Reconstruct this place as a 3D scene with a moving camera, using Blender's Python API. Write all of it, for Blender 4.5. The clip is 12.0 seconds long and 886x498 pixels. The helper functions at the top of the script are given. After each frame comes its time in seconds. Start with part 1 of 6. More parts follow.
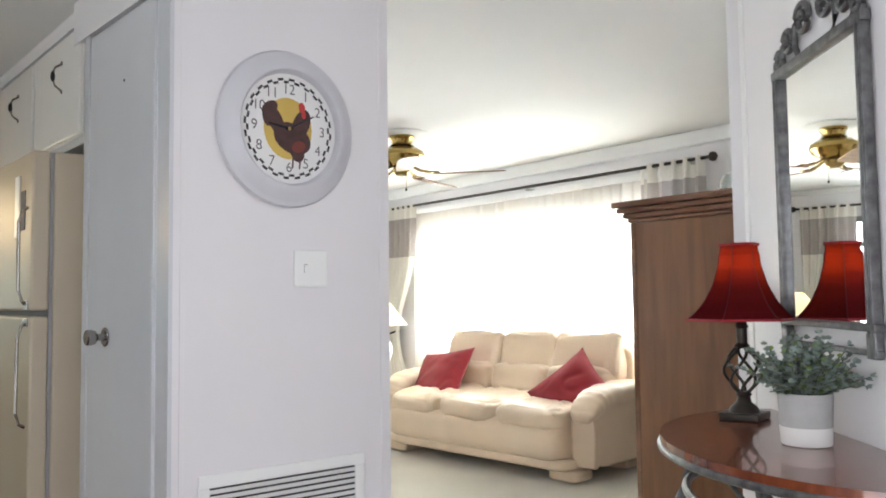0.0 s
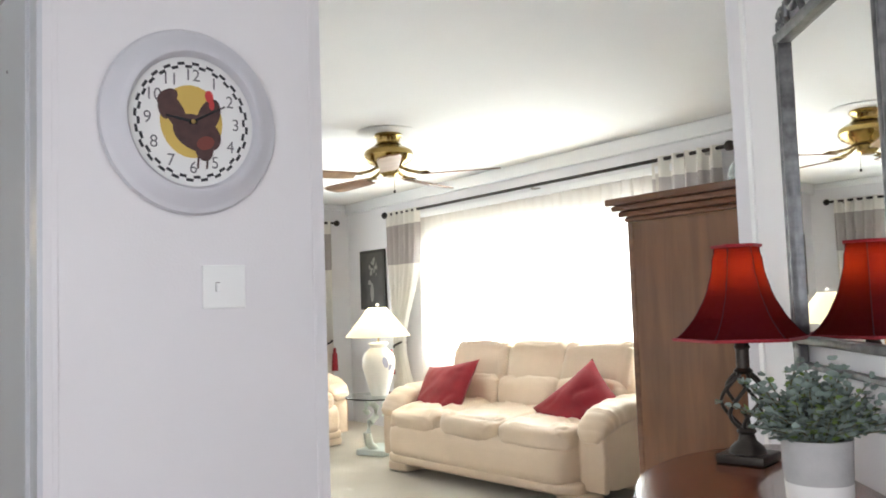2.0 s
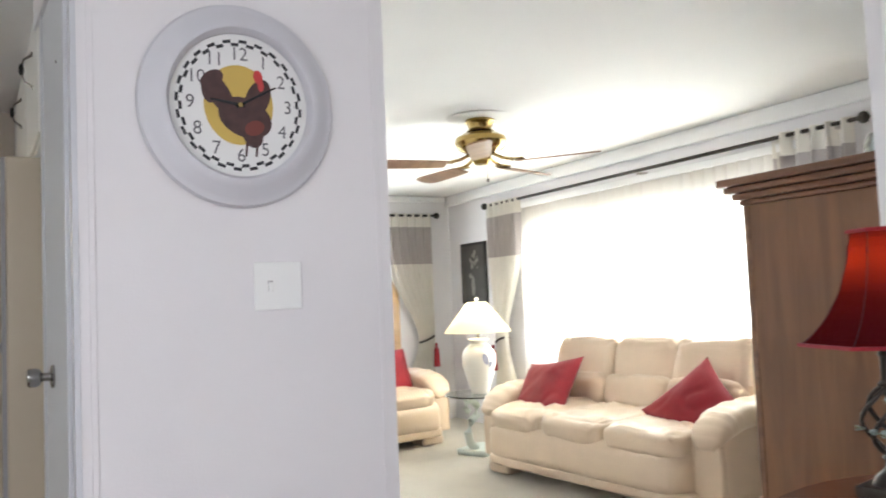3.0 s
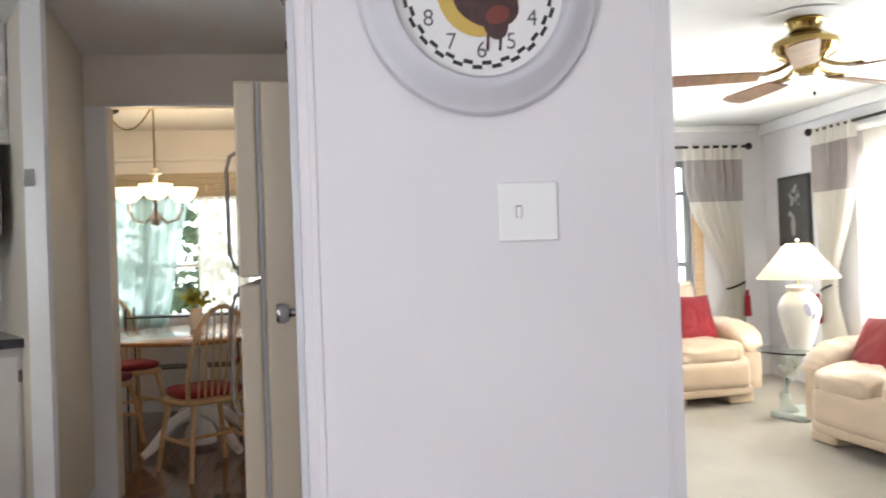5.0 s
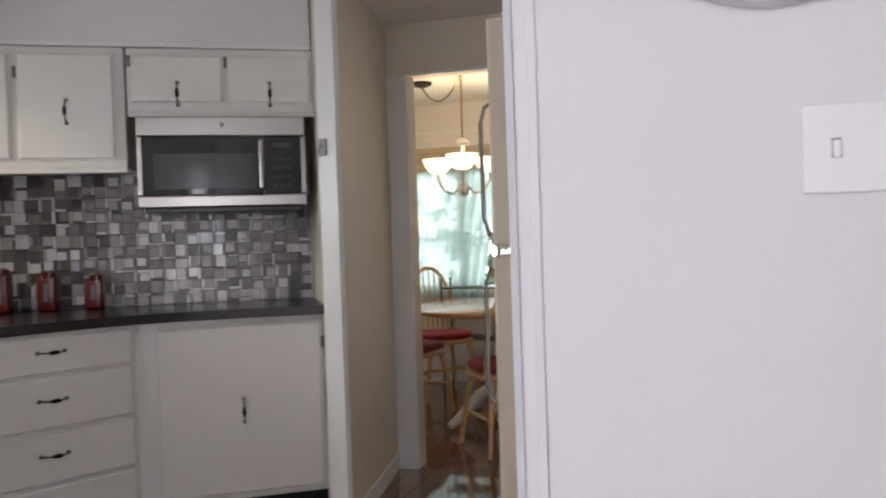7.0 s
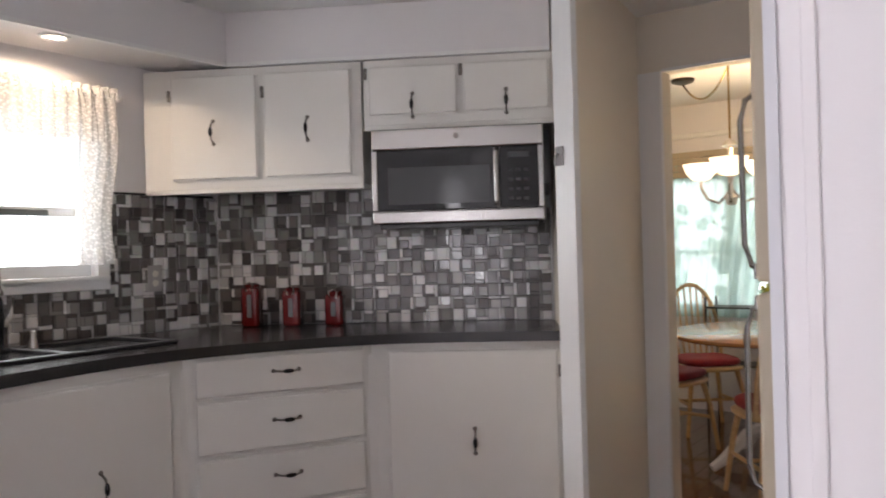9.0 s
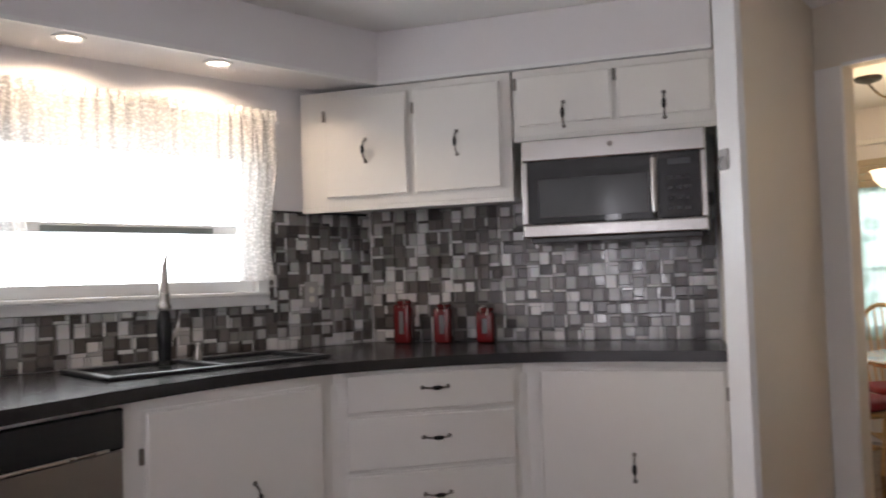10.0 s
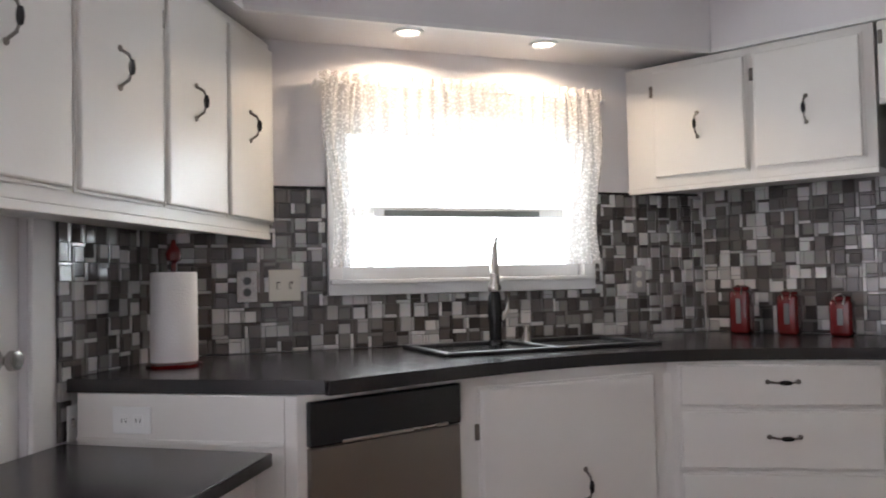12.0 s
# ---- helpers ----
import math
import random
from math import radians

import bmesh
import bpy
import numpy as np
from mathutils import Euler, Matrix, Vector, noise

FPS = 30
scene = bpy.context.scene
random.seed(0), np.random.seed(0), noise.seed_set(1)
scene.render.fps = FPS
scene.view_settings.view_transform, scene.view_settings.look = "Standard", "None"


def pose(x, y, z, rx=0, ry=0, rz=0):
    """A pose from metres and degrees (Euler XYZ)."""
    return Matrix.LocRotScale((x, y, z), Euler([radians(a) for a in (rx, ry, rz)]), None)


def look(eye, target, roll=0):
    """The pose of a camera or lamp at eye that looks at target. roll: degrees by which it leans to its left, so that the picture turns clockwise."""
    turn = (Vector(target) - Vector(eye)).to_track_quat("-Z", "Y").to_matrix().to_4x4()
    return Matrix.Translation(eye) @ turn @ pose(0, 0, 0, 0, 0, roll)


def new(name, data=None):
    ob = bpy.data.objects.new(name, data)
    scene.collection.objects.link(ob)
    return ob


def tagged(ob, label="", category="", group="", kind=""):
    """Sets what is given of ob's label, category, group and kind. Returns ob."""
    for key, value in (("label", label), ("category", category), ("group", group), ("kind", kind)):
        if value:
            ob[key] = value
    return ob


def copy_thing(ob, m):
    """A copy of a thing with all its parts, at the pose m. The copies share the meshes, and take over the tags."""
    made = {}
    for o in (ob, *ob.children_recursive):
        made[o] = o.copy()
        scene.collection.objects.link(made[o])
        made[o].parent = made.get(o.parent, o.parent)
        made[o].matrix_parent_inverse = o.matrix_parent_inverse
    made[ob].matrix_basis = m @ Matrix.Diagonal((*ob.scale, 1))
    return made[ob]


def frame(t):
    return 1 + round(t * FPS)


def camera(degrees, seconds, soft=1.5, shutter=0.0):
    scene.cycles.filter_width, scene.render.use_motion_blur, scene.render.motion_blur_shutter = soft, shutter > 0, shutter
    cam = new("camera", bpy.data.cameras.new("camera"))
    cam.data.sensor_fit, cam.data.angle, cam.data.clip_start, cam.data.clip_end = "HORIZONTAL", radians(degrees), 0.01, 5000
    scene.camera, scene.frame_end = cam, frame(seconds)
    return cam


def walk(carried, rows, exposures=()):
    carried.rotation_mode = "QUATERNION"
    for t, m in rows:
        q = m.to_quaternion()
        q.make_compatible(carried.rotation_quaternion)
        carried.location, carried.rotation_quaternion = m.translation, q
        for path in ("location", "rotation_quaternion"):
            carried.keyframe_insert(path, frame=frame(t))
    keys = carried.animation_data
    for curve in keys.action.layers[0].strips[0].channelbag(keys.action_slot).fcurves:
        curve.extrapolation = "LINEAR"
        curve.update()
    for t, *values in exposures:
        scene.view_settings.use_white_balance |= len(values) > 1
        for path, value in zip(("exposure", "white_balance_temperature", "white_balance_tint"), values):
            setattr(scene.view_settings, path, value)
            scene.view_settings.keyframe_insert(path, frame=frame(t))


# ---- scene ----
import colorsys
from mathutils import Vector as V3

cam = camera(58.0, 12.0, soft=1.8, shutter=0.4)
PATH = [
    (0, pose(-0.822, -2.295, 1.202, 93.49, 0.74, -38.41)),
    (0.5, pose(-0.705, -2.242, 1.190, 93.05, 0.87, -37.22)),
    (1, pose(-0.571, -2.177, 1.191, 93.14, 1.05, -36.78)),
    (1.5, pose(-0.442, -2.153, 1.215, 93.58, 1.45, -36.35)),
    (2, pose(-0.346, -2.123, 1.241, 93.76, 1.98, -35.83)),
    (2.5, pose(-0.221, -2.045, 1.246, 93.84, 2.20, -32.96)),
    (3, pose(-0.116, -1.949, 1.254, 93.51, 2.48, -27.81)),
    (3.5, pose(-0.058, -1.878, 1.235, 93.16, 2.35, -22.11)),
    (5.5, pose(0.147, -1.459, 1.216, 89.98, 1.81, -0.96)),
    (6, pose(0.188, -1.352, 1.201, 89.95, 1.57, 4.91)),
    (6.5, pose(0.240, -1.233, 1.206, 89.48, 1.84, 11.63)),
    (7, pose(0.251, -1.163, 1.200, 89.24, 1.86, 17.55)),
    (9, pose(0.190, -0.804, 1.247, 90.24, 1.55, 36.34)),
    (9.5, pose(0.189, -0.740, 1.236, 91.34, 1.66, 41.79)),
    (10, pose(0.151, -0.695, 1.210, 92.27, 1.79, 47.89)),
    (10.5, pose(0.089, -0.688, 1.155, 93.38, 1.63, 54.64)),
    (11, pose(0.061, -0.682, 1.167, 92.91, 1.48, 61.10)),
    (11.5, pose(0.044, -0.679, 1.177, 92.34, 1.27, 66.37)),
    (12, pose(0.036, -0.687, 1.180, 92.21, 1.22, 70.11)),
]
walk(cam, PATH, exposures=[(0, -0.05, 6500, 9), (3, -0.07, 6500, 10), (5.5, 0.03, 6500, 13), (7, 0.0, 6550, 15), (9, 0.10, 6700, 18), (10.5, 0.14, 6550, 18), (12, 0.31, 6450, 16)])

# ---- light ----
world = bpy.data.worlds.new("sky_world")
scene.world = world
world.use_nodes = True
wn = world.node_tree.nodes
sky = wn.new("ShaderNodeTexSky")
sky.sky_type = "NISHITA"
sky.sun_disc = False
sky.sun_elevation = radians(48)
sky.sun_rotation = radians(80)
wn["Background"].inputs["Strength"].default_value = 0.12
world.node_tree.links.new(sky.outputs[0], wn["Background"].inputs[0])

sun_data = bpy.data.lights.new("sun", "SUN")
sun_data.energy, sun_data.angle, sun_data.color = 2.5, radians(0.6), (1.0, 0.95, 0.87)
sun = new("sun", sun_data)
sun.matrix_world = look((8, 4, 10), (3.9, 3.0, 1.0))


def area(name, m, w, h, power, color=(1, 1, 1)):
    d = bpy.data.lights.new(name, "AREA")
    d.shape, d.size, d.size_y, d.energy, d.color = "RECTANGLE", w, h, power, color
    ob = new(name, d)
    ob.matrix_world = m
    return ob


def bulb(name, p, power, color, r=0.03):
    d = bpy.data.lights.new(name, "POINT")
    d.energy, d.color, d.shadow_soft_size = power, color, r
    ob = new(name, d)
    ob.location = p
    return ob


# sky light in the openings: living room, far living window, kitchen, dining room, unseen entrance behind the walker
area("window_light_living", look((4.06, 2.525, 1.28), (0.5, 2.525, 1.30)), 3.0, 1.20, 222, (0.92, 0.96, 1.0))
area("window_light_far", look((2.6, 5.60, 1.31), (2.6, 0, 1.25)), 1.1, 1.3, 18, (0.92, 0.96, 1.0))
area("window_light_kitchen", look((-3.075, 0.515, 1.53), (0, 0.515, 1.5)), 1.04, 0.72, 13, (0.92, 0.97, 1.0))
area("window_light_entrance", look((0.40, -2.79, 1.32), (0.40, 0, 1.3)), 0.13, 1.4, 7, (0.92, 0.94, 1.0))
# added fill for the clock wall, from an unseen, invented west opening
area("added_fill_light_west", look((-1.46, -2.15, 1.10), (0.5, -2.15, 1.10)), 0.86, 1.7, 33, (0.92, 0.94, 1.0))

# ---- materials ----


def material(name, color, rough=0.6, metal=0.0, vary=0.06, scale=6.0, bump=0.0, bump_scale=60.0, spec=0.5, coat=0.0, detail=None, emit=None, emit_s=0.0, alpha=1.0, trans=0.0, sheen=0.0):
    m = bpy.data.materials.new(name)
    m.use_nodes = True
    nt = m.node_tree
    b = nt.nodes["Principled BSDF"]
    tc = nt.nodes.new("ShaderNodeTexCoord")
    n1 = nt.nodes.new("ShaderNodeTexNoise")
    n1.inputs["Scale"].default_value = scale
    n1.inputs["Detail"].default_value = 6
    nt.links.new(tc.outputs["Object"], n1.inputs["Vector"])
    ramp = nt.nodes.new("ShaderNodeMix")
    ramp.data_type = "RGBA"
    c = Vector(color)
    lo, hi = c * (1 - vary * 1.6), c * (1 + vary)
    ramp.inputs[6].default_value = (*[max(0, v) for v in lo], 1)
    ramp.inputs[7].default_value = (*[min(1, v) for v in hi], 1)
    nt.links.new(n1.outputs["Fac"], ramp.inputs[0])
    nt.links.new(ramp.outputs[2], b.inputs["Base Color"])
    b.inputs["Metallic"].default_value = metal
    b.inputs["Specular IOR Level"].default_value = spec
    b.inputs["Coat Weight"].default_value = coat
    b.inputs["Sheen Weight"].default_value = sheen
    mr = nt.nodes.new("ShaderNodeMapRange")
    mr.inputs[3].default_value, mr.inputs[4].default_value = rough * 0.85, min(1, rough * 1.15)
    nt.links.new(n1.outputs["Fac"], mr.inputs[0])
    nt.links.new(mr.outputs[0], b.inputs["Roughness"])
    if bump:
        n2 = nt.nodes.new("ShaderNodeTexNoise")
        n2.inputs["Scale"].default_value = bump_scale
        n2.inputs["Detail"].default_value = 4
        nt.links.new(tc.outputs["Object"], n2.inputs["Vector"])
        bp = nt.nodes.new("ShaderNodeBump")
        bp.inputs["Strength"].default_value = bump
        bp.inputs["Distance"].default_value = 0.004
        nt.links.new(n2.outputs["Fac"], bp.inputs["Height"])
        nt.links.new(bp.outputs[0], b.inputs["Normal"])
    if emit:
        b.inputs["Emission Color"].default_value = (*emit, 1)
        b.inputs["Emission Strength"].default_value = emit_s
    b.inputs["Alpha"].default_value = alpha
    b.inputs["Transmission Weight"].default_value = trans
    return m


def wood(name, dark, light, rough=0.4, grain=(1, 1, 12), scale=3.0, coat=0.2):
    m = material(name, light, rough, coat=coat, bump=0.08, bump_scale=90)
    nt = m.node_tree
    b = nt.nodes["Principled BSDF"]
    tc = nt.nodes.new("ShaderNodeTexCoord")
    mp = nt.nodes.new("ShaderNodeMapping")
    mp.inputs["Scale"].default_value = grain
    info = nt.nodes.new("ShaderNodeObjectInfo")
    add = nt.nodes.new("ShaderNodeVectorMath")
    nt.links.new(tc.outputs["Object"], add.inputs[0])
    nt.links.new(info.outputs["Random"], add.inputs[1])
    nt.links.new(add.outputs[0], mp.inputs["Vector"])
    w = nt.nodes.new("ShaderNodeTexNoise")
    w.inputs["Scale"].default_value, w.inputs["Detail"].default_value, w.inputs["Distortion"].default_value = scale, 8, 1.2
    nt.links.new(mp.outputs[0], w.inputs["Vector"])
    r = nt.nodes.new("ShaderNodeValToRGB")
    r.color_ramp.elements[0].position, r.color_ramp.elements[1].position = 0.3, 0.72
    r.color_ramp.elements[0].color, r.color_ramp.elements[1].color = (*dark, 1), (*light, 1)
    nt.links.new(w.outputs["Fac"], r.inputs[0])
    nt.links.new(r.outputs[0], b.inputs["Base Color"])
    return m


def translucent(name, color, share=0.5, glass=0.0, lace=0.0, through_color=None):
    """Thin cloth: part diffuse, part light let through; lace leaves open holes between its threads."""
    m = bpy.data.materials.new(name)
    m.use_nodes = True
    nt = m.node_tree
    nt.nodes.remove(nt.nodes["Principled BSDF"])
    out = nt.nodes["Material Output"]
    d, t, p = nt.nodes.new("ShaderNodeBsdfDiffuse"), nt.nodes.new("ShaderNodeBsdfTranslucent"), nt.nodes.new("ShaderNodeBsdfTransparent")
    d.inputs[0].default_value, t.inputs[0].default_value = (*color, 1), (*(through_color or color), 1)
    mix, mix2 = nt.nodes.new("ShaderNodeMixShader"), nt.nodes.new("ShaderNodeMixShader")
    mix.inputs[0].default_value = share
    nt.links.new(d.outputs[0], mix.inputs[1])
    nt.links.new(t.outputs[0], mix.inputs[2])
    mix2.inputs[0].default_value = glass
    nt.links.new(mix.outputs[0], mix2.inputs[1])
    nt.links.new(p.outputs[0], mix2.inputs[2])
    nt.links.new(mix2.outputs[0], out.inputs[0])
    if lace:
        tc = nt.nodes.new("ShaderNodeTexCoord")
        v = nt.nodes.new("ShaderNodeTexVoronoi")
        v.inputs["Scale"].default_value = lace
        nt.links.new(tc.outputs["Object"], v.inputs["Vector"])
        r = nt.nodes.new("ShaderNodeMapRange")
        r.inputs[1].default_value, r.inputs[2].default_value = 0.25, 0.5
        r.inputs[3].default_value, r.inputs[4].default_value = 0.05, glass * 1.8
        nt.links.new(v.outputs["Distance"], r.inputs[0])
        nt.links.new(r.outputs[0], mix2.inputs[0])
    return m


def random_tint(m, stops, rough=(0.15, 0.45), island=False):
    """Colour each piece of a mosaic from a few shades by its own random number."""
    nt = m.node_tree
    b = nt.nodes["Principled BSDF"]
    src = nt.nodes.new("ShaderNodeNewGeometry" if island else "ShaderNodeObjectInfo")
    o = src.outputs["Random Per Island" if island else "Random"]
    r = nt.nodes.new("ShaderNodeValToRGB")
    r.color_ramp.interpolation = "CONSTANT"
    while len(r.color_ramp.elements) < len(stops):
        r.color_ramp.elements.new(0.5)
    for e, (pos, c) in zip(r.color_ramp.elements, stops):
        e.position, e.color = pos, (*c, 1)
    nt.links.new(o, r.inputs[0])
    n = nt.nodes.new("ShaderNodeTexNoise")
    n.inputs["Scale"].default_value = 35
    tc = nt.nodes.new("ShaderNodeTexCoord")
    nt.links.new(tc.outputs["Object"], n.inputs["Vector"])
    mx = nt.nodes.new("ShaderNodeMix")
    mx.data_type, mx.blend_type = "RGBA", "MULTIPLY"
    mx.inputs[0].default_value = 0.22
    nt.links.new(r.outputs[0], mx.inputs[6])
    nt.links.new(n.outputs["Color"], mx.inputs[7])
    nt.links.new(mx.outputs[2], b.inputs["Base Color"])
    mul = nt.nodes.new("ShaderNodeMath")
    mul.operation = "MULTIPLY"
    mul.inputs[1].default_value = 7.31
    fr = nt.nodes.new("ShaderNodeMath")
    fr.operation = "FRACT"
    mr = nt.nodes.new("ShaderNodeMapRange")
    mr.inputs[3].default_value, mr.inputs[4].default_value = rough
    nt.links.new(o, mul.inputs[0])
    nt.links.new(mul.outputs[0], fr.inputs[0])
    nt.links.new(fr.outputs[0], mr.inputs[0])
    nt.links.new(mr.outputs[0], b.inputs["Roughness"])
    return m


WALL = material("wall_paint", (0.78, 0.765, 0.782), 0.55, vary=0.025, scale=2.5, bump=0.12, bump_scale=140)
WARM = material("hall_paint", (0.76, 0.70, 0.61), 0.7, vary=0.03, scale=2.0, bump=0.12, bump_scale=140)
CEIL = material("ceiling_paint", (0.83, 0.83, 0.82), 0.8, vary=0.02, scale=3, bump=0.25, bump_scale=220)
TRIM = material("trim_paint", (0.82, 0.82, 0.82), 0.35, vary=0.02, bump=0.05)
CABINET = material("cabinet_paint", (0.80, 0.785, 0.75), 0.32, vary=0.025, scale=4, bump=0.06, bump_scale=60)
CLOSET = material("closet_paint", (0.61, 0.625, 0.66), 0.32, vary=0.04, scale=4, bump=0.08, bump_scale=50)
COUNTER = material("counter_laminate", (0.024, 0.022, 0.024), 0.22, vary=0.08, scale=90, bump=0.02, bump_scale=300)
STEEL = material("brushed_steel", (0.40, 0.385, 0.37), 0.24, 1.0, vary=0.06, scale=3, bump=0.03, bump_scale=400)
DARKSTEEL = material("dishwasher_steel", (0.30, 0.28, 0.26), 0.36, 1.0, vary=0.05, scale=3)
BLACK = material("black_plastic", (0.012, 0.013, 0.015), 0.25, vary=0.2)
GLOSSBLACK = material("black_glass", (0.008, 0.009, 0.010), 0.06, vary=0.1, spec=0.35)
SINKM = material("black_composite", (0.015, 0.015, 0.017), 0.4, vary=0.3, scale=80)
NICKEL = material("nickel", (0.55, 0.52, 0.48), 0.28, 1.0)
HANDLE = material("antique_pewter", (0.23, 0.21, 0.19), 0.35, 1.0, vary=0.2, scale=60)
HANDLEB = material("black_ceramic", (0.01, 0.01, 0.01), 0.15)
BRASS = material("polished_brass", (0.38, 0.27, 0.10), 0.2, 1.0, vary=0.05)
IRON = material("dark_iron", (0.05, 0.042, 0.036), 0.42, 0.7, vary=0.3, scale=40, bump=0.2, bump_scale=200)
PEWTER = material("antique_silver_metal", (0.17, 0.17, 0.175), 0.40, 0.8, vary=0.7, scale=30, bump=0.25, bump_scale=120)
CREAM = material("fridge_cream", (0.50, 0.43, 0.32), 0.38, vary=0.03, bump=0.12, bump_scale=420)
GASKET = material("gasket_grey", (0.34, 0.33, 0.33), 0.6)
LEATHER = material("cream_leather", (0.72, 0.565, 0.415), 0.30, vary=0.08, scale=5, bump=0.35, bump_scale=60)
RED = material("red_cloth", (0.27, 0.008, 0.016), 0.8, vary=0.2, scale=9, bump=0.3, bump_scale=180, sheen=0.1)
REDGLAZE = material("red_enamel", (0.12, 0.006, 0.007), 0.22, vary=0.15, coat=0.4)
TASSEL = material("red_tassel_cord", (0.30, 0.008, 0.015), 0.8, vary=0.2, scale=60)
OAK = wood("armoire_oak", (0.115, 0.044, 0.015), (0.195, 0.082, 0.029), 0.45, (5, 5, 0.5), 2.6)
OAKDARK = wood("armoire_crown", (0.10, 0.038, 0.016), (0.20, 0.085, 0.036), 0.38, (3, 1, 5), 3)
CHERRY = wood("cherry_top", (0.10, 0.022, 0.010), (0.20, 0.055, 0.022), 0.22, (2, 8, 2), 3, 0.5)
BEECH = wood("light_wood", (0.50, 0.30, 0.13), (0.66, 0.44, 0.22), 0.35, (1, 1, 8), 5)
HONEY = wood("honey_table", (0.33, 0.13, 0.04), (0.48, 0.22, 0.075), 0.18, (2, 9, 2), 3, 0.2)
FLOORW = wood("plank_floor", (0.075, 0.026, 0.012), (0.20, 0.075, 0.032), 0.16, (12, 1.2, 1), 2.2, 0.6)
BLADE = wood("fan_blade", (0.16, 0.075, 0.035), (0.28, 0.15, 0.08), 0.35, (8, 1, 1), 3)
CARPET = material("carpet", (0.58, 0.53, 0.44), 0.95, vary=0.14, scale=2.2, bump=0.9, bump_scale=420, sheen=0.2)
MIRROR = material("mirror_silver", (0.93, 0.94, 0.94), 0.01, 1.0, vary=0.0)
CERAMIC = material("white_ceramic", (0.82, 0.79, 0.72), 0.3, vary=0.04)
PALEPLASTER = material("pale_green_plaster", (0.66, 0.71, 0.65), 0.5, vary=0.05, bump=0.1)
GLASS = material("clear_glass", (0.92, 0.98, 0.96), 0.02, trans=1.0, vary=0.0)
CONCRETE = material("concrete_pot", (0.43, 0.425, 0.42), 0.85, vary=0.12, scale=30, bump=0.3, bump_scale=150)
WHITEPAINT = material("white_glaze", (0.80, 0.79, 0.77), 0.6, vary=0.04)
LEAF = material("eucalyptus_leaf", (0.235, 0.295, 0.265), 0.6, vary=0.35, scale=14)
LEAFY = material("young_leaf", (0.17, 0.25, 0.06), 0.6, vary=0.3, scale=14)
STEM = material("plant_stem", (0.10, 0.09, 0.04), 0.7)
PAPER = material("paper_towel", (0.84, 0.83, 0.82), 0.95, vary=0.02, bump=0.35, bump_scale=160)
PLATE = material("white_plastic", (0.86, 0.87, 0.86), 0.35, vary=0.01)
IVORY = material("ivory_plastic", (0.58, 0.56, 0.50), 0.35, vary=0.02)
CLOCKW = material("clock_frame_white", (0.61, 0.61, 0.65), 0.4, vary=0.02)
DIAL = material("clock_dial", (0.80, 0.80, 0.79), 0.45, vary=0.03)
INK = material("black_ink", (0.03, 0.03, 0.035), 0.6)
GREYINK = material("grey_ink", (0.14, 0.14, 0.15), 0.6)
YELLOW = material("yellow_ochre_print", (0.60, 0.42, 0.10), 0.5, vary=0.1)
BROWN = material("dark_brown_print", (0.07, 0.03, 0.028), 0.5, vary=0.4, scale=40)
COMB = material("red_print", (0.55, 0.05, 0.05), 0.5)
PICTURE = material("dark_print", (0.055, 0.050, 0.045), 0.4, vary=0.5, scale=9)
PICFLOWER = material("grey_flower_print", (0.28, 0.26, 0.24), 0.5, vary=0.3, scale=30)
BLACKFRAME = material("black_frame", (0.02, 0.018, 0.016), 0.4)
ALU = material("window_aluminium", (0.74, 0.76, 0.78), 0.4, 0.1)
GROUT = material("dark_grout", (0.13, 0.124, 0.12), 0.85, vary=0.2, scale=60, bump=0.2)
SHEER = translucent("sheer_curtain", (0.86, 0.82, 0.75), 0.6, 0.28)
LACE = translucent("lace_curtain", (0.86, 0.845, 0.82), 0.20, 0.24, 95)
DRAPE = translucent("cream_drape", (0.82, 0.79, 0.73), 0.42)
BAND = translucent("grey_taupe_band", (0.46, 0.42, 0.405), 0.25)
TEAL = translucent("pale_green_sheer", (0.47, 0.60, 0.565), 0.6, 0.10)
TAUPE = material("taupe_blind", (0.46, 0.40, 0.30), 0.8, vary=0.1)
SHADE_RED = translucent("red_lampshade", (0.060, 0.005, 0.009), 0.22, through_color=(0.29, 0.030, 0.006))
SHADE_CREAM = translucent("cream_lampshade", (0.85, 0.76, 0.55), 0.55)
BULB = material("bulb_glow", (1, 0.9, 0.75), 0.5, emit=(1.0, 0.72, 0.42), emit_s=1.5, vary=0)
SPOTGLOW = material("downlight_glow", (1, 0.9, 0.8), 0.5, emit=(1.0, 0.86, 0.66), emit_s=9, vary=0)
OPAL = material("opal_glass", (0.9, 0.86, 0.78), 0.25, emit=(1.0, 0.82, 0.58), emit_s=1.6, vary=0)
OUTSIDE = material("outdoor_brightness", (0.9, 0.95, 1.0), 1.0, emit=(0.93, 0.98, 1.0), emit_s=4.2, vary=0)
FOLIAGE = material("garden_foliage", (0.20, 0.26, 0.15), 0.7, vary=0.4, scale=3)
TILE_TONES = [(0.0, (0.066, 0.059, 0.057)), (0.22, (0.125, 0.113, 0.107)), (0.42, (0.21, 0.20, 0.195)), (0.60, (0.43, 0.425, 0.425)), (0.75, (0.67, 0.665, 0.67)), (0.93, (0.14, 0.128, 0.120))]
TILE = random_tint(material("mosaic_tile", (0.2, 0.2, 0.2), 0.3, bump=0.05, bump_scale=80, spec=0.9), TILE_TONES, (0.05, 0.24))
TILEJ = random_tint(material("mosaic_tile_rest", (0.2, 0.2, 0.2), 0.3, bump=0.05, bump_scale=80, spec=0.9), TILE_TONES, (0.05, 0.24), True)

# ---- mesh helpers ----


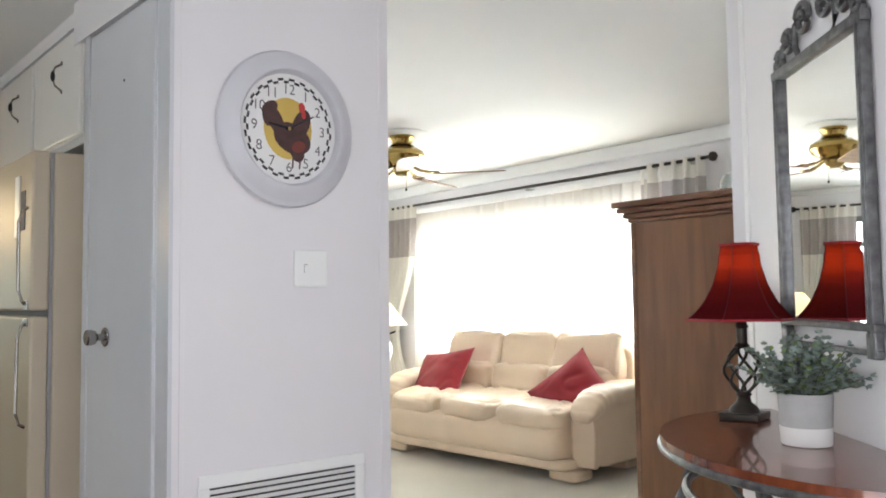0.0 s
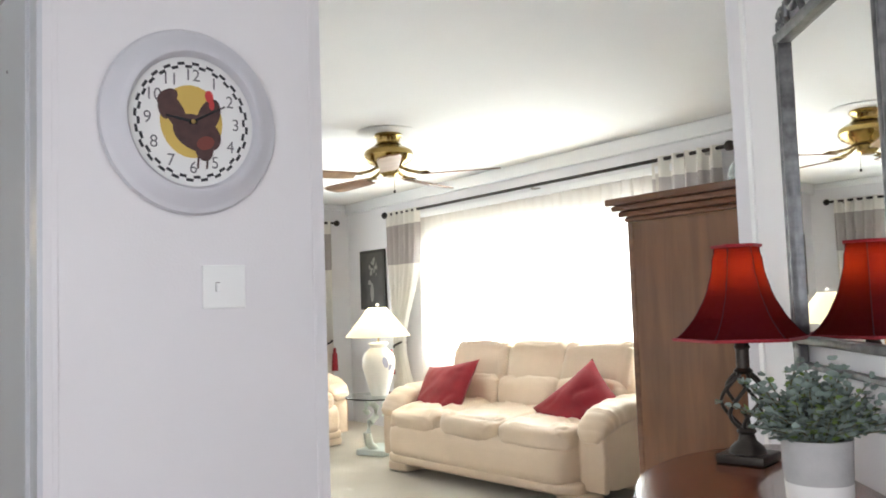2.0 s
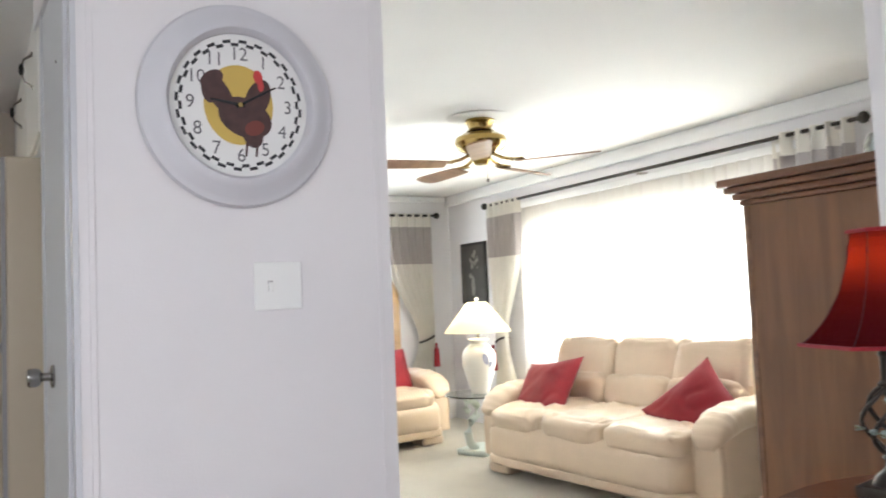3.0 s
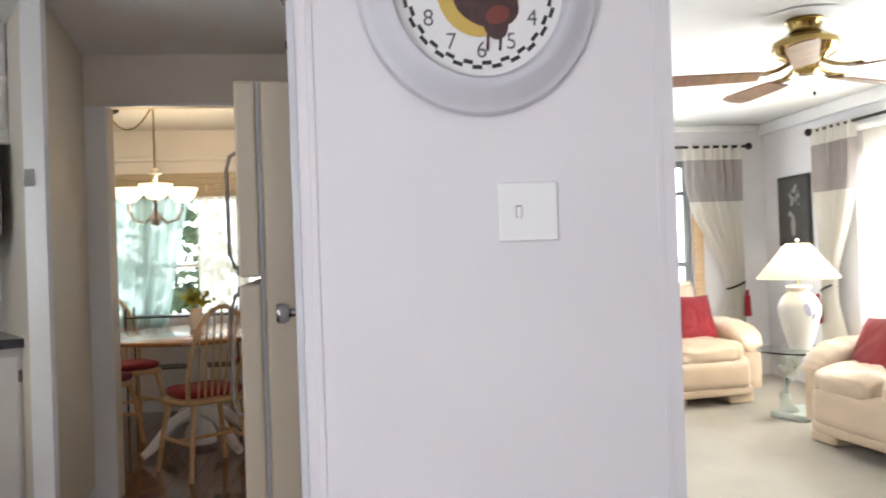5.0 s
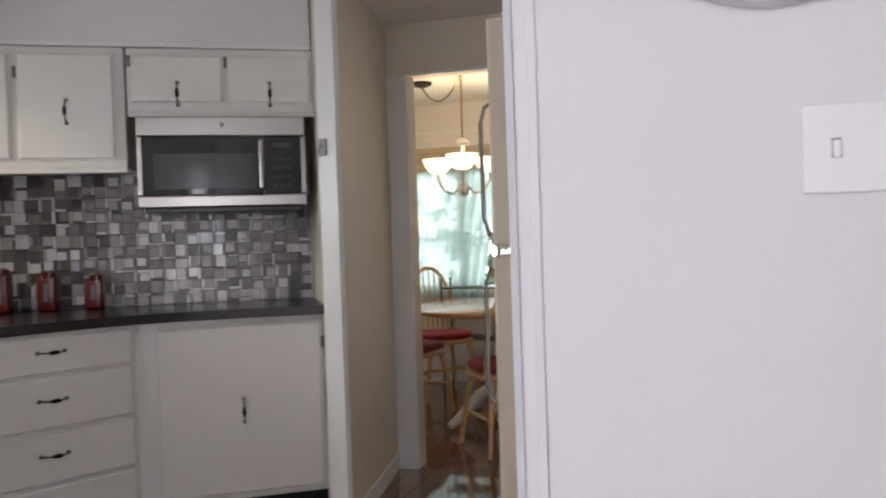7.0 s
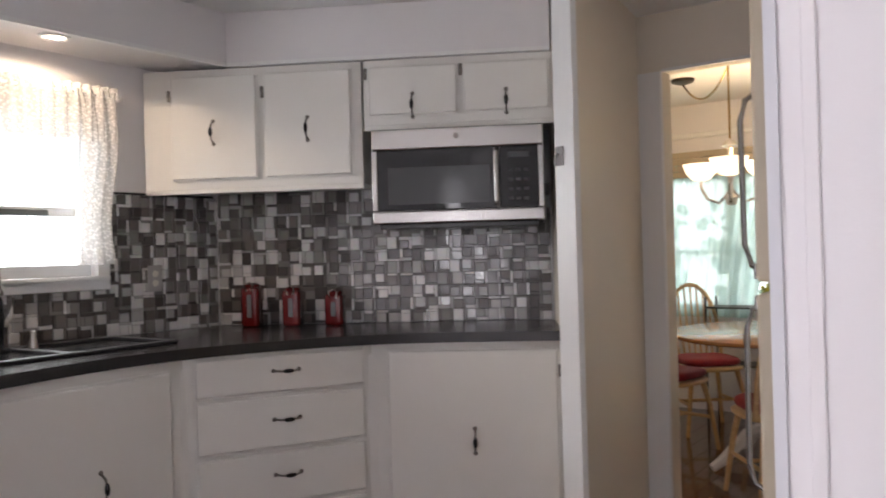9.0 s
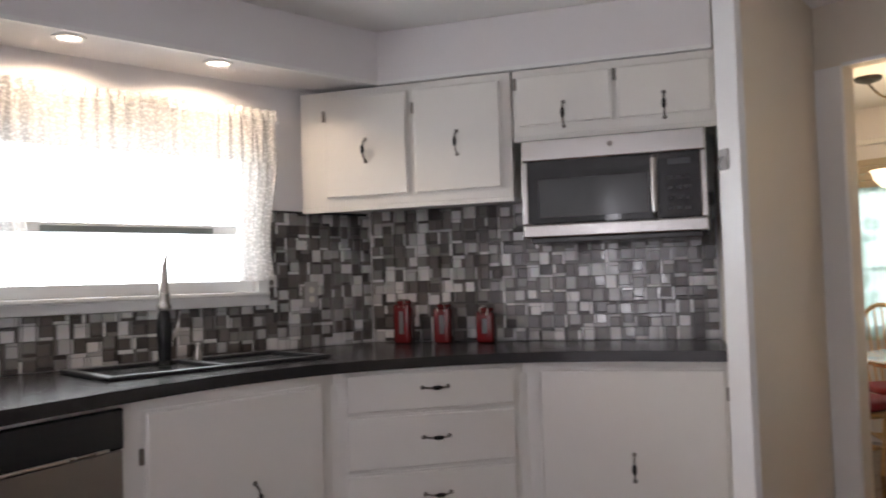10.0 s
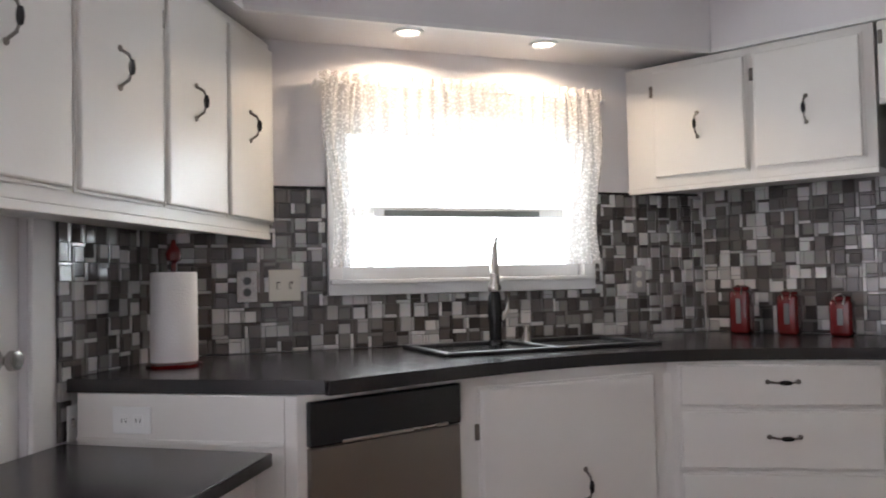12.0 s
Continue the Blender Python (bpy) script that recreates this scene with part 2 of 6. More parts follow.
def finish(name, bm, mat, smooth=False):
    me = bpy.data.meshes.new(name)
    bmesh.ops.recalc_face_normals(bm, faces=bm.faces)
    bm.to_mesh(me)
    bm.free()
    if mat:
        me.materials.append(mat)
    if smooth:
        me.shade_smooth()
        me.set_sharp_from_angle(angle=radians(38))
    return me


def part(name, bm, mat, parent, label="", smooth=False, m=None):
    ob = new(name, finish(name, bm, mat, smooth))
    ob.parent = parent
    if m is not None:
        ob.matrix_basis = m
    if label:
        tagged(ob, label)
    return ob


def thing(name, m, label, category, group="", kind=""):
    ob = new(name)
    ob.empty_display_size = 0.1
    ob.matrix_basis = m
    return tagged(ob, label, category, group, kind)


def solid(name, bm, mat, label="", category="", kind="", m=None, smooth=False):
    ob = new(name, finish(name, bm, mat, smooth))
    if m is not None:
        ob.matrix_basis = m
    return tagged(ob, label, category, "", kind)


def box(x0, x1, y0, y1, z0, z1, bevel=0.0, seg=2, bm=None):
    b = bmesh.new()
    vs = [b.verts.new((x, y, z)) for x in (x0, x1) for y in (y0, y1) for z in (z0, z1)]
    for f in ((0, 1, 3, 2), (4, 6, 7, 5), (0, 4, 5, 1), (2, 3, 7, 6), (0, 2, 6, 4), (1, 5, 7, 3)):
        b.faces.new([vs[i] for i in f])
    if bevel:
        bmesh.ops.bevel(b, geom=list(b.edges), offset=bevel, segments=seg, affect="EDGES", profile=0.5)
    return join(bm, b)


def join(bm, b):
    """Add the mesh b to bm and return it."""
    if bm is None:
        return b
    table = {v: bm.verts.new(v.co) for v in b.verts}
    for f in b.faces:
        bm.faces.new([table[v] for v in f.verts])
    b.free()
    return bm


def moved(b, m):
    bmesh.ops.transform(b, matrix=m, verts=b.verts)
    return b


def prism(poly, z0, z1, bevel=0.0, bm=None):
    b = bmesh.new()
    lo = [b.verts.new((x, y, z0)) for x, y in poly]
    hi = [b.verts.new((x, y, z1)) for x, y in poly]
    b.faces.new(lo[::-1])
    b.faces.new(hi)
    n = len(poly)
    for i in range(n):
        b.faces.new((lo[i], lo[(i + 1) % n], hi[(i + 1) % n], hi[i]))
    if bevel:
        bmesh.ops.bevel(b, geom=[e for e in b.edges], offset=bevel, segments=2, affect="EDGES", profile=0.5)
    return join(bm, b)


def lathe(profile, seg=32, bm=None):
    """Turn (radius, height) pairs about z."""
    b = bmesh.new()
    rings = []
    for r, z in profile:
        if r < 1e-5:
            rings.append([b.verts.new((0, 0, z))])
        else:
            rings.append([b.verts.new((r * math.cos(2 * math.pi * i / seg), r * math.sin(2 * math.pi * i / seg), z)) for i in range(seg)])
    for a, c in zip(rings, rings[1:]):
        for i in range(seg):
            j = (i + 1) % seg
            if len(a) == 1 and len(c) > 1:
                b.faces.new((a[0], c[j], c[i]))
            elif len(c) == 1 and len(a) > 1:
                b.faces.new((a[i], a[j], c[0]))
            elif len(a) > 1:
                b.faces.new((a[i], a[j], c[j], c[i]))
    return join(bm, b)


def tube(points, r, seg=8, bm=None, r2=None, closed=False):
    b = bmesh.new()
    pts = [V3(p) for p in points]
    n = len(pts)
    rings = []
    up = V3((0, 0, 1))
    for i, p in enumerate(pts):
        d = (pts[(i + 1) % n] - pts[i - 1]) if closed else (pts[min(i + 1, n - 1)] - pts[max(i - 1, 0)])
        d.normalize()
        ref = up if abs(d.z) < 0.95 else V3((1, 0, 0))
        u = d.cross(ref).normalized()
        w = u.cross(d)
        k = i / max(1, n - 1)
        rad = r if r2 is None else r + (r2 - r) * k
        rings.append([b.verts.new(p + rad * (u * math.cos(2 * math.pi * j / seg) + w * math.sin(2 * math.pi * j / seg))) for j in range(seg)])
    for i in range(n if closed else n - 1):
        a, c = rings[i], rings[(i + 1) % n]
        for j in range(seg):
            b.faces.new((a[j], a[(j + 1) % seg], c[(j + 1) % seg], c[j]))
    if not closed:
        b.faces.new(rings[0][::-1])
        b.faces.new(rings[-1])
    return join(bm, b)


def cushion(sx, sy, sz, e=0.35, seed=0, wrinkle=0.0, bm=None, n=28, ez=0.55, ey=None):
    """A stuffed, rounded block with slight folds."""
    b = bmesh.new()
    bmesh.ops.create_uvsphere(b, u_segments=n * 2, v_segments=n, radius=1)
    for v in b.verts:
        x, y, z = v.co
        f = lambda q, k: math.copysign(abs(q) ** k, q)
        k = max(abs(x), abs(y), abs(z), 1e-6)
        q = v.co.normalized()
        p = V3((f(q.x, e), f(q.y, ey or e), f(q.z, ez)))
        p = V3((p.x * sx, p.y * sy, p.z * sz))
        if wrinkle:
            t = V3((p.x * 7 + seed * 3.1, p.y * 7, p.z * 7))
            p += q * wrinkle * (noise.noise(t) + 0.5 * noise.noise(t * 2.3))
            w = V3((p.x * 9 + 2.2 * noise.noise(t * 0.8), p.y * 5, p.z * 13 + 2.0 * noise.noise(t * 0.7 + V3((5, 1, 2))))) + V3((seed * 1.7, 0, 0))
            p -= q * wrinkle * 0.55 * max(0, 1 - 4.5 * abs(noise.noise(w)))
        v.co = p
    return join(bm, b)


def cloth(width, height, folds, depth, gather=None, nx=None, nz=24, seed=0):
    """A hanging sheet in the xz plane with soft folds; gather(k, u) returns the side shift and width factor at height share k."""
    b = bmesh.new()
    nx = nx or folds * 10
    grid = []
    for j in range(nz + 1):
        k = j / nz
        row = []
        for i in range(nx + 1):
            u = i / nx
            x, w = (u - 0.5) * width, 1.0
            if gather:
                sh, w = gather(k)
                x = x * w + sh
            y = depth * (0.6 + 0.4 * w) * math.sin(2 * math.pi * folds * u + 0.7 * math.sin(5 * u + seed)) + depth * 0.4 * noise.noise((u * 6 + seed, k * 2.0, seed))
            row.append(b.verts.new((x, y, -k * height + 0.004 * noise.noise((u * 9, k * 3, seed + 4)))))
        grid.append(row)
    for j in range(nz):
        for i in range(nx):
            b.faces.new((grid[j][i], grid[j][i + 1], grid[j + 1][i + 1], grid[j + 1][i]))
    return b


def wall_run(name, a, b, h, thick, openings=(), mat=None, kind="structure", label="", side=1):
    """A wall from a to b whose room face lies on that line, thick behind it (to the left of a-b for side 1), with openings (s0, s1, z0, z1) cut through."""
    a, b = V3((*a, 0)), V3((*b, 0))
    d = b - a
    length = d.length
    ang = math.degrees(math.atan2(d.y, d.x))
    bm = bmesh.new()
    y0, y1 = (0, thick) if side > 0 else (-thick, 0)
    s = 0
    for s0, s1, z0, z1 in sorted(openings):
        if s0 > s:
            box(s, s0, y0, y1, 0, h, bm=bm)
        if z0 > 0:
            box(s0, s1, y0, y1, 0, z0, bm=bm)
        if z1 < h:
            box(s0, s1, y0, y1, z1, h, bm=bm)
        s = s1
    if s < length:
        box(s, length, y0, y1, 0, h, bm=bm)
    bmesh.ops.remove_doubles(bm, verts=bm.verts, dist=1e-5)
    return solid(name, bm, mat or WALL, label or "white painted smooth interior wall", "wall", kind, pose(a.x, a.y, 0, 0, 0, ang))

# ---- plan ----
H = 2.32                      # ceiling
XW = -2.983                   # kitchen window wall
CW = (XW, 1.668)              # corner window wall / microwave wall
CL = (XW, -0.615)              # corner window wall / desk wall
XL = 3.92                     # living room window wall
YF = 5.50                     # living room far wall
C30, S30 = math.cos(radians(30)), 0.5


def on_mw(s, o=0.0):
    """A point s along the microwave wall from its corner, o out into the kitchen."""
    return (CW[0] + s * C30 + o * S30, CW[1] + s * S30 - o * C30)


def on_left(s, o=0.0):
    """A point s along the desk wall from its corner, o out into the kitchen."""
    return (CL[0] + s * C30 + o * S30, CL[1] - s * S30 + o * C30)


def on_mirror(s, o=0.0):
    """A point s along the mirror wall from its free end, o out from it."""
    return (1.836 - s * 0.6494 - o * 0.7604, -0.723 - s * 0.7604 + o * 0.6494)


MW_M = lambda s, o, z, r=0: pose(*on_mw(s, o), z, 0, 0, 30 + r)
LEFT_M = lambda s, o, z, r=0: pose(*on_left(s, o), z, 0, 0, 150 + r)
MIR_M = lambda s, o, z, r=0: pose(*on_mirror(s, o), z, 0, 0, -130.5 + r)

# floors
floor = tagged(thing("floor_wood", pose(0, 0, 0), "dark reddish-brown glossy wooden plank floor", "floor", kind="structure"), kind="structure")
part("subfloor", box(-3.4, 0.76, -3.7, 6.2, -0.12, -0.012), GROUT, floor)
carpet = solid("floor_carpet", box(0.762, 4.1, -0.85, 5.7, -0.12, 0.0), CARPET, "beige cut-pile carpet of the living room", "carpet", "structure")
entry = solid("floor_entry", box(0.762, 2.2, -3.7, -0.852, -0.12, -0.002), FLOORW, "dark wooden floor of the entrance", "floor", "structure")
solid("ceiling", box(-3.4, 4.2, -3.8, 6.2, H, H + 0.1), CEIL, "white painted flat ceiling", "ceiling", "structure")
ground = solid("ground", box(-60, 60, -60, 60, -0.5, -0.45), FOLIAGE, "green garden ground outside", "ground", "structure")

# closet block with the clock wall
solid("wall_clock", box(0.0, 0.760, 0.0, 0.08, 0, H), WALL, "white painted panel wall carrying a clock", "wall", "structure")
solid("wall_living_side", box(0.674, 0.760, 0.082, 2.76, 0, H), WALL, "white painted wall between closet and living room", "wall", "structure")
solid("wall_living_west", box(0.654, 0.754, 2.862, YF, 0, H), WALL, "white painted living room wall", "wall", "structure")
TILT = pose(0, 0, 0, 0, 0, 2.8)
CLOSET_TILT = pose(-0.004, 0, 0, 0, 0, 4.4)
solid("wall_closet_face", join(box(0.0, 0.06, 0.082, 0.125, 0, H), box(0.0, 0.06, 0.125, 0.86, 2.16, H)), WALL, "white painted wall round the closet door", "wall", "structure", CLOSET_TILT)
solid("wall_closet_far", box(0.0, 0.06, 2.10, 2.74, 0, H), WALL, "white painted wall beyond the cabinets", "wall", "structure", TILT)
solid("wall_fridge_bulkhead", box(0.0, 0.5, 0.862, 2.10, 2.262, H), WALL, "white painted bulkhead over the cabinets", "wall", "structure", TILT)
solid("wall_alcove_side", box(0.07, 0.67, 0.835, 0.86, 0, 2.26), WALL, "white painted side wall of the fridge alcove", "wall", "structure")
solid("wall_alcove_back", box(0.64, 0.672, 0.862, 2.75, 0, 2.26), WALL, "white painted back wall of the fridge alcove", "wall", "structure")
# raised batten seams on the clock wall
for x in (0.028, 0.726):
    solid("trim_batten", box(x - 0.007, x + 0.007, -0.004, -0.0005, 0, H, 0.0015), WALL, "thin white panel batten on the wall", "trim", "structure")
solid("trim_corner", join(box(-0.012, -0.001, -0.003, 0.10, 0, H, 0.002), box(-0.012, 0.0, -0.004, -0.001, 0, H)), CLOSET, "pale grey corner trim strip", "trim", "structure")

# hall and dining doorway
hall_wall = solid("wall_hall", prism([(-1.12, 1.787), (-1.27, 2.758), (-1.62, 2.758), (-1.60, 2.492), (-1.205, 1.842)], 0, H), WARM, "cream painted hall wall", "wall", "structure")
solid("trim_hall_post", prism([(-1.116, 1.776), (-1.104, 1.80), (-1.118, 1.80), (-1.200, 1.838), (-1.214, 1.838), (-1.206, 1.80)], 0, H, 0.002), TRIM, "white wooden post trim at the wall end", "trim", "structure")
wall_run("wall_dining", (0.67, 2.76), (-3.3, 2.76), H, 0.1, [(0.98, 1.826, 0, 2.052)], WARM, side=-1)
cas = tagged(thing("trim_doorway", pose(0, 0, 0), "white painted door casing of the dining doorway", "door casing", kind="structure"))
part("jamb_casing", box(-1.268, -1.158, 2.742, 2.759, 0, 2.05, 0.003), TRIM, cas)
part("jamb_lining", box(-1.172, -1.156, 2.757, 2.862, 0, 2.052), TRIM, cas)
part("jamb_casing", box(-0.310, -0.22, 2.742, 2.759, 0, 2.05, 0.003), TRIM, cas)
part("head_casing", box(-1.156, -0.31, 2.746, 2.759, 2.045, 2.06, 0.002), TRIM, cas)
solid("baseboard_hall", prism([(-1.112, 1.815), (-1.262, 2.742), (-1.272, 2.742), (-1.124, 1.815)], 0, 0.085, 0.003), TRIM, "white painted baseboard along the hall wall", "baseboard", "structure")

# kitchen walls
WIN_Y0, WIN_Y1, WIN_Z0, WIN_Z1 = -0.008, 1.038, 1.188, 1.80
wall_run("wall_kitchen_window", (XW, CL[1] - 0.05), (XW, CW[1] + 0.06), H, 0.1, [(WIN_Y0 - CL[1] + 0.05, WIN_Y1 - CL[1] + 0.05, WIN_Z0, WIN_Z1)], WALL, side=1)
wall_run("wall_microwave", on_mw(-0.03), on_mw(1.72), H, 0.1, (), WALL, side=1)
wall_run("wall_desk", on_left(1.75), on_left(-0.03), H, 0.1, [(0.20, 0.98, 0, 2.04)], WALL, side=1)
a0 = on_left(1.75)
# opening here is invented, cut only for the added west fill lamp
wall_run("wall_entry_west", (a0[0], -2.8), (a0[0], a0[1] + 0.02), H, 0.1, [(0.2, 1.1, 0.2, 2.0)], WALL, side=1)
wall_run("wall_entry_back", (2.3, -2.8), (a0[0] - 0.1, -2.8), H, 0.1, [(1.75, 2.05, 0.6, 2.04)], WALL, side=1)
wall_run("wall_mirror", on_mirror(0), on_mirror(1.9), H, 0.1, (), WALL, side=1)
m2 = on_mirror(1.9)
wall_run("wall_entry_east", (m2[0], m2[1]), (m2[0], -2.8), H, 0.1, (), WALL, side=1)
solid("trim_mirror_wall_end", box(-0.006, 0.035, -0.006, 0.106, 0, H, 0.002), TRIM, "white corner trim at the wall end", "trim", "structure", MIR_M(0, 0, 0))
wall_run("wall_living_back", (1.88, -0.64), (XL + 0.1, -0.64), H, 0.1, (), WALL, side=-1)
LW = (1.0, 4.05, 0.66, 1.85)  # living window: y0 y1 z0 z1
wall_run("wall_living_window", (XL, YF + 0.1), (XL, -0.89), H, 0.12, [(YF + 0.1 - LW[1], YF + 0.1 - LW[0], LW[2], LW[3])], WALL, side=1)
wall_run("wall_living_far", (0.65, YF), (XL, YF), H, 0.12, [(1.35, 2.55, 0.62, 2.0)], WALL, side=1)
solid("trim_cornice", box(XL - 0.05, XL - 0.001, -0.63, YF - 0.002, H - 0.105, H - 0.001, 0.012), TRIM, "white cove cornice under the ceiling", "cornice", "structure")
solid("trim_cornice_far", box(0.76, XL - 0.052, YF - 0.04, YF - 0.001, H - 0.06, H - 0.001, 0.012), TRIM, "white cove cornice under the ceiling", "cornice", "structure")
# dining shell
DY = 5.25
wall_run("wall_dining_far", (-3.3, DY), (0.65, DY), H, 0.1, [(0.9, 3.3, 0.74, 1.80)], WALL, side=1)
wall_run("wall_dining_west", (-3.3, 2.66), (-3.3, DY + 0.1), H, 0.1, (), WALL, side=1)
solid("trim_dining_crown", box(-3.28, 0.64, DY - 0.05, DY - 0.002, 2.06, 2.10, 0.01), TRIM, "white picture rail across the dining wall", "cornice", "structure")

# soffit over the window and the uppers
ZS = 2.10
p_in = [on_left(1.75, 0.001), (XW + 0.001, CL[1] + 0.0), (XW + 0.001, CW[1]), on_mw(1.61, 0.001)]
so = 0.36
cA = (XW + so, CL[1] + so * math.tan(radians(30)))
cB = (XW + so, CW[1] - so * math.tan(radians(30)))
solid("ceiling_soffit", prism([p_in[0], on_left(1.75, so), cA, cB, on_mw(1.61, so), p_in[3], p_in[2], p_in[1]], ZS, H - 0.002), WALL, "white boxed soffit over the kitchen cabinets", "soffit", "structure")
solid("trim_soffit", prism([on_left(1.75, so + 0.003), (cA[0] + 0.003, cA[1] + 0.004), (cB[0] + 0.003, cB[1] - 0.004), on_mw(1.61, so + 0.003), on_mw(1.61, so - 0.02), (cB[0] - 0.02, cB[1]), (cA[0] - 0.02, cA[1]), on_left(1.75, so - 0.02)], ZS - 0.018, ZS - 0.001), TRIM, "thin white moulding under the soffit", "trim", "structure")

# backdrops of daylight outside the windows
for nm, mm, w, h in (("backdrop_living", pose(XL + 1.2, 2.6, 1.5, 90, 0, -90), 7, 4), ("backdrop_kitchen", pose(XW - 1.2, 0.6, 1.5, 90, 0, 90), 6, 4),
                     ("backdrop_dining", pose(-1.0, DY + 3.2, 1.6, 90, 0, 0), 12, 5), ("backdrop_far", pose(2.4, YF + 1.4, 1.5, 90, 0, 0), 3.5, 4)):
    bm = bmesh.new()
    bmesh.ops.create_grid(bm, x_segments=1, y_segments=1, size=0.5)
    bmesh.ops.scale(bm, vec=(w, h, 1), verts=bm.verts)
    solid(nm, bm, OUTSIDE, "bright overexposed daylight outside", "backdrop", "structure", mm)


# ---- kitchen ----
def pull(parent, m, length=0.106):
    """A bail pull: two pewter arms with a black ceramic grip; it stands along local z and sticks out along -y."""
    h = part("handle", tube([(0, 0, -length / 2), (0, -0.006, -length * 0.42), (0, -0.026, -length * 0.30), (0, -0.034, -length * 0.12), (0, -0.034, length * 0.12), (0, -0.026, length * 0.30), (0, -0.006, length * 0.42), (0, 0, length / 2)], 0.0042, 8), HANDLE, parent, "pewter bail pull", True, m)
    part("grip", moved(lathe([(0, -0.021), (0.006, -0.018), (0.0085, -0.006), (0.0085, 0.006), (0.006, 0.018), (0, 0.021)], 12), pose(0, -0.034, 0)), HANDLEB, h, "black ceramic grip", True)
    for z in (-1, 1):
        part("rosette", moved(lathe([(0, 0), (0.009, 0.001), (0.007, 0.005), (0, 0.006)], 10), pose(0, 0, z * length * 0.47, 90, 0, 0)), HANDLE, h, "", True)
    return h


def door_panel(w, h, t=0.018, name="door", parent=None, m=None):
    """A slab door with a routed lip: its face at y = -t, centred on x and z."""
    b = box(-w / 2, w / 2, -t, 0, -h / 2, h / 2, 0.006, 2)
    box(-w / 2 - 0.008, w / 2 + 0.008, -0.004, 0.0, -h / 2 - 0.008, h / 2 + 0.008, 0.0015, bm=b)
    return part(name, b, CABINET, parent, "", False, m)


def hinge(parent, m):
    part("hinge", box(-0.008, 0.008, -0.006, 0, -0.025, 0.025, 0.002), HANDLE, parent, "small pewter hinge", False, m)


# uppers on the microwave wall
def upper(s0, s1, z0, z1, doors, make, label, depth=0.345, hz=0.0):
    w = s1 - s0
    t = thing("wall_cabinet", make((s0 + s1) / 2, 0, z0), label, "cabinet", "wall cabinets")
    cut = 0.20 if s0 < 0 else 0.0
    flip = -1 if make is LEFT_M else 1
    part("body", prism([(flip * x, y) for x, y in ((-w / 2, -depth), (w / 2, -depth), (w / 2, -0.003), (-w / 2 + cut, -0.003))], 0, z1 - z0, 0.003), CABINET, t)
    for a, b in doors:
        d = door_panel(b - a, z1 - z0 - 0.075, 0.018, "door", t, pose(flip * ((a + b) / 2 - (s0 + s1) / 2), -depth - 0.004, (z1 - z0) / 2 + 0.003))
        pull(d, pose(-0.03 if flip < 0 else 0, -0.018, hz))
        hinge(d, pose(-(b - a) / 2 - 0.014, 0, (z1 - z0) * 0.28))
    part("bottom_moulding", box(-w / 2, w / 2, -depth - 0.002, -depth + 0.02, -0.022, 0.0, 0.003), CABINET, t)
    return t


upper(-0.185, 0.80, 1.555, ZS - 0.02, [(-0.05, 0.335), (0.375, 0.755)], MW_M, "white painted wall cabinet with two slab doors", hz=-0.024)
upper(0.81, 1.62, 1.80, ZS - 0.02, [(0.835, 1.215), (1.245, 1.60)], MW_M, "short white wall cabinet above the microwave", hz=-0.067)
upper(-0.168, 1.75, 1.365, ZS - 0.02, [(-0.155, 0.205), (0.235, 0.60), (0.63, 1.0), (1.03, 1.40), (1.43, 1.735)], LEFT_M, "long white wall cabinet with slab doors over the desk", 0.295)

# microwave
mw = thing("microwave", MW_M(1.2095, 0, 1.372), "stainless steel over-range microwave with black glass door", "microwave")
mw.scale = (0.957, 1, 1)
part("body", box(-0.378, 0.378, -0.375, -0.004, 0, 0.40, 0.004), STEEL, mw)
part("top_band", box(-0.378, 0.378, -0.40, -0.376, 0.312, 0.40, 0.006), STEEL, mw, "brushed steel top band")
part("bottom_band", box(-0.378, 0.378, -0.40, -0.376, 0.0, 0.052, 0.006), STEEL, mw, "brushed steel bottom band")
dr = part("door", box(-0.352, 0.183, -0.402, -0.376, 0.054, 0.310, 0.004), GLOSSBLACK, mw, "black glass door")
part("window", box(-0.305, 0.145, -0.4032, -0.4022, 0.080, 0.236, 0.0004), material("microwave_window", (0.055, 0.059, 0.062), 0.12, vary=0.05, spec=0.3), dr, "dark grey mesh window")
part("handle", tube([(0.172, -0.403, 0.070), (0.172, -0.43, 0.082), (0.172, -0.436, 0.18), (0.172, -0.43, 0.285), (0.172, -0.403, 0.297)], 0.012, 12), STEEL, dr, "curved steel handle", True)
part("control_panel", box(0.186, 0.352, -0.401, -0.376, 0.054, 0.310, 0.004), GLOSSBLACK, mw, "black glass control panel")
part("display", box(0.225, 0.315, -0.4025, -0.4015, 0.262, 0.285), material("display_grey", (0.05, 0.06, 0.065), 0.2), mw)
for i in range(3):
    for j in range(4):
        part("key", box(0.222 + 0.034 * i, 0.244 + 0.034 * i, -0.4018, -0.4011, 0.085 + 0.040 * j, 0.097 + 0.040 * j), material("key_grey", (0.014, 0.015, 0.016), 0.3) if not (i or j) else bpy.data.materials["key_grey"], mw)
part("side_band", box(-0.378, -0.353, -0.40, -0.376, 0.054, 0.310, 0.004), STEEL, mw)
part("side_band", box(0.353, 0.378, -0.40, -0.376, 0.054, 0.310, 0.004), STEEL, mw)
part("badge", moved(lathe([(0, 0), (0.011, 0), (0.011, 0.002), (0, 0.002)], 16), pose(-0.0, -0.401, 0.362, 90)), HANDLE, mw, "round grey badge")
part("grille", box(-0.35, 0.35, -0.385, -0.05, -0.022, -0.001, 0.003), BLACK, mw, "black vent underside")

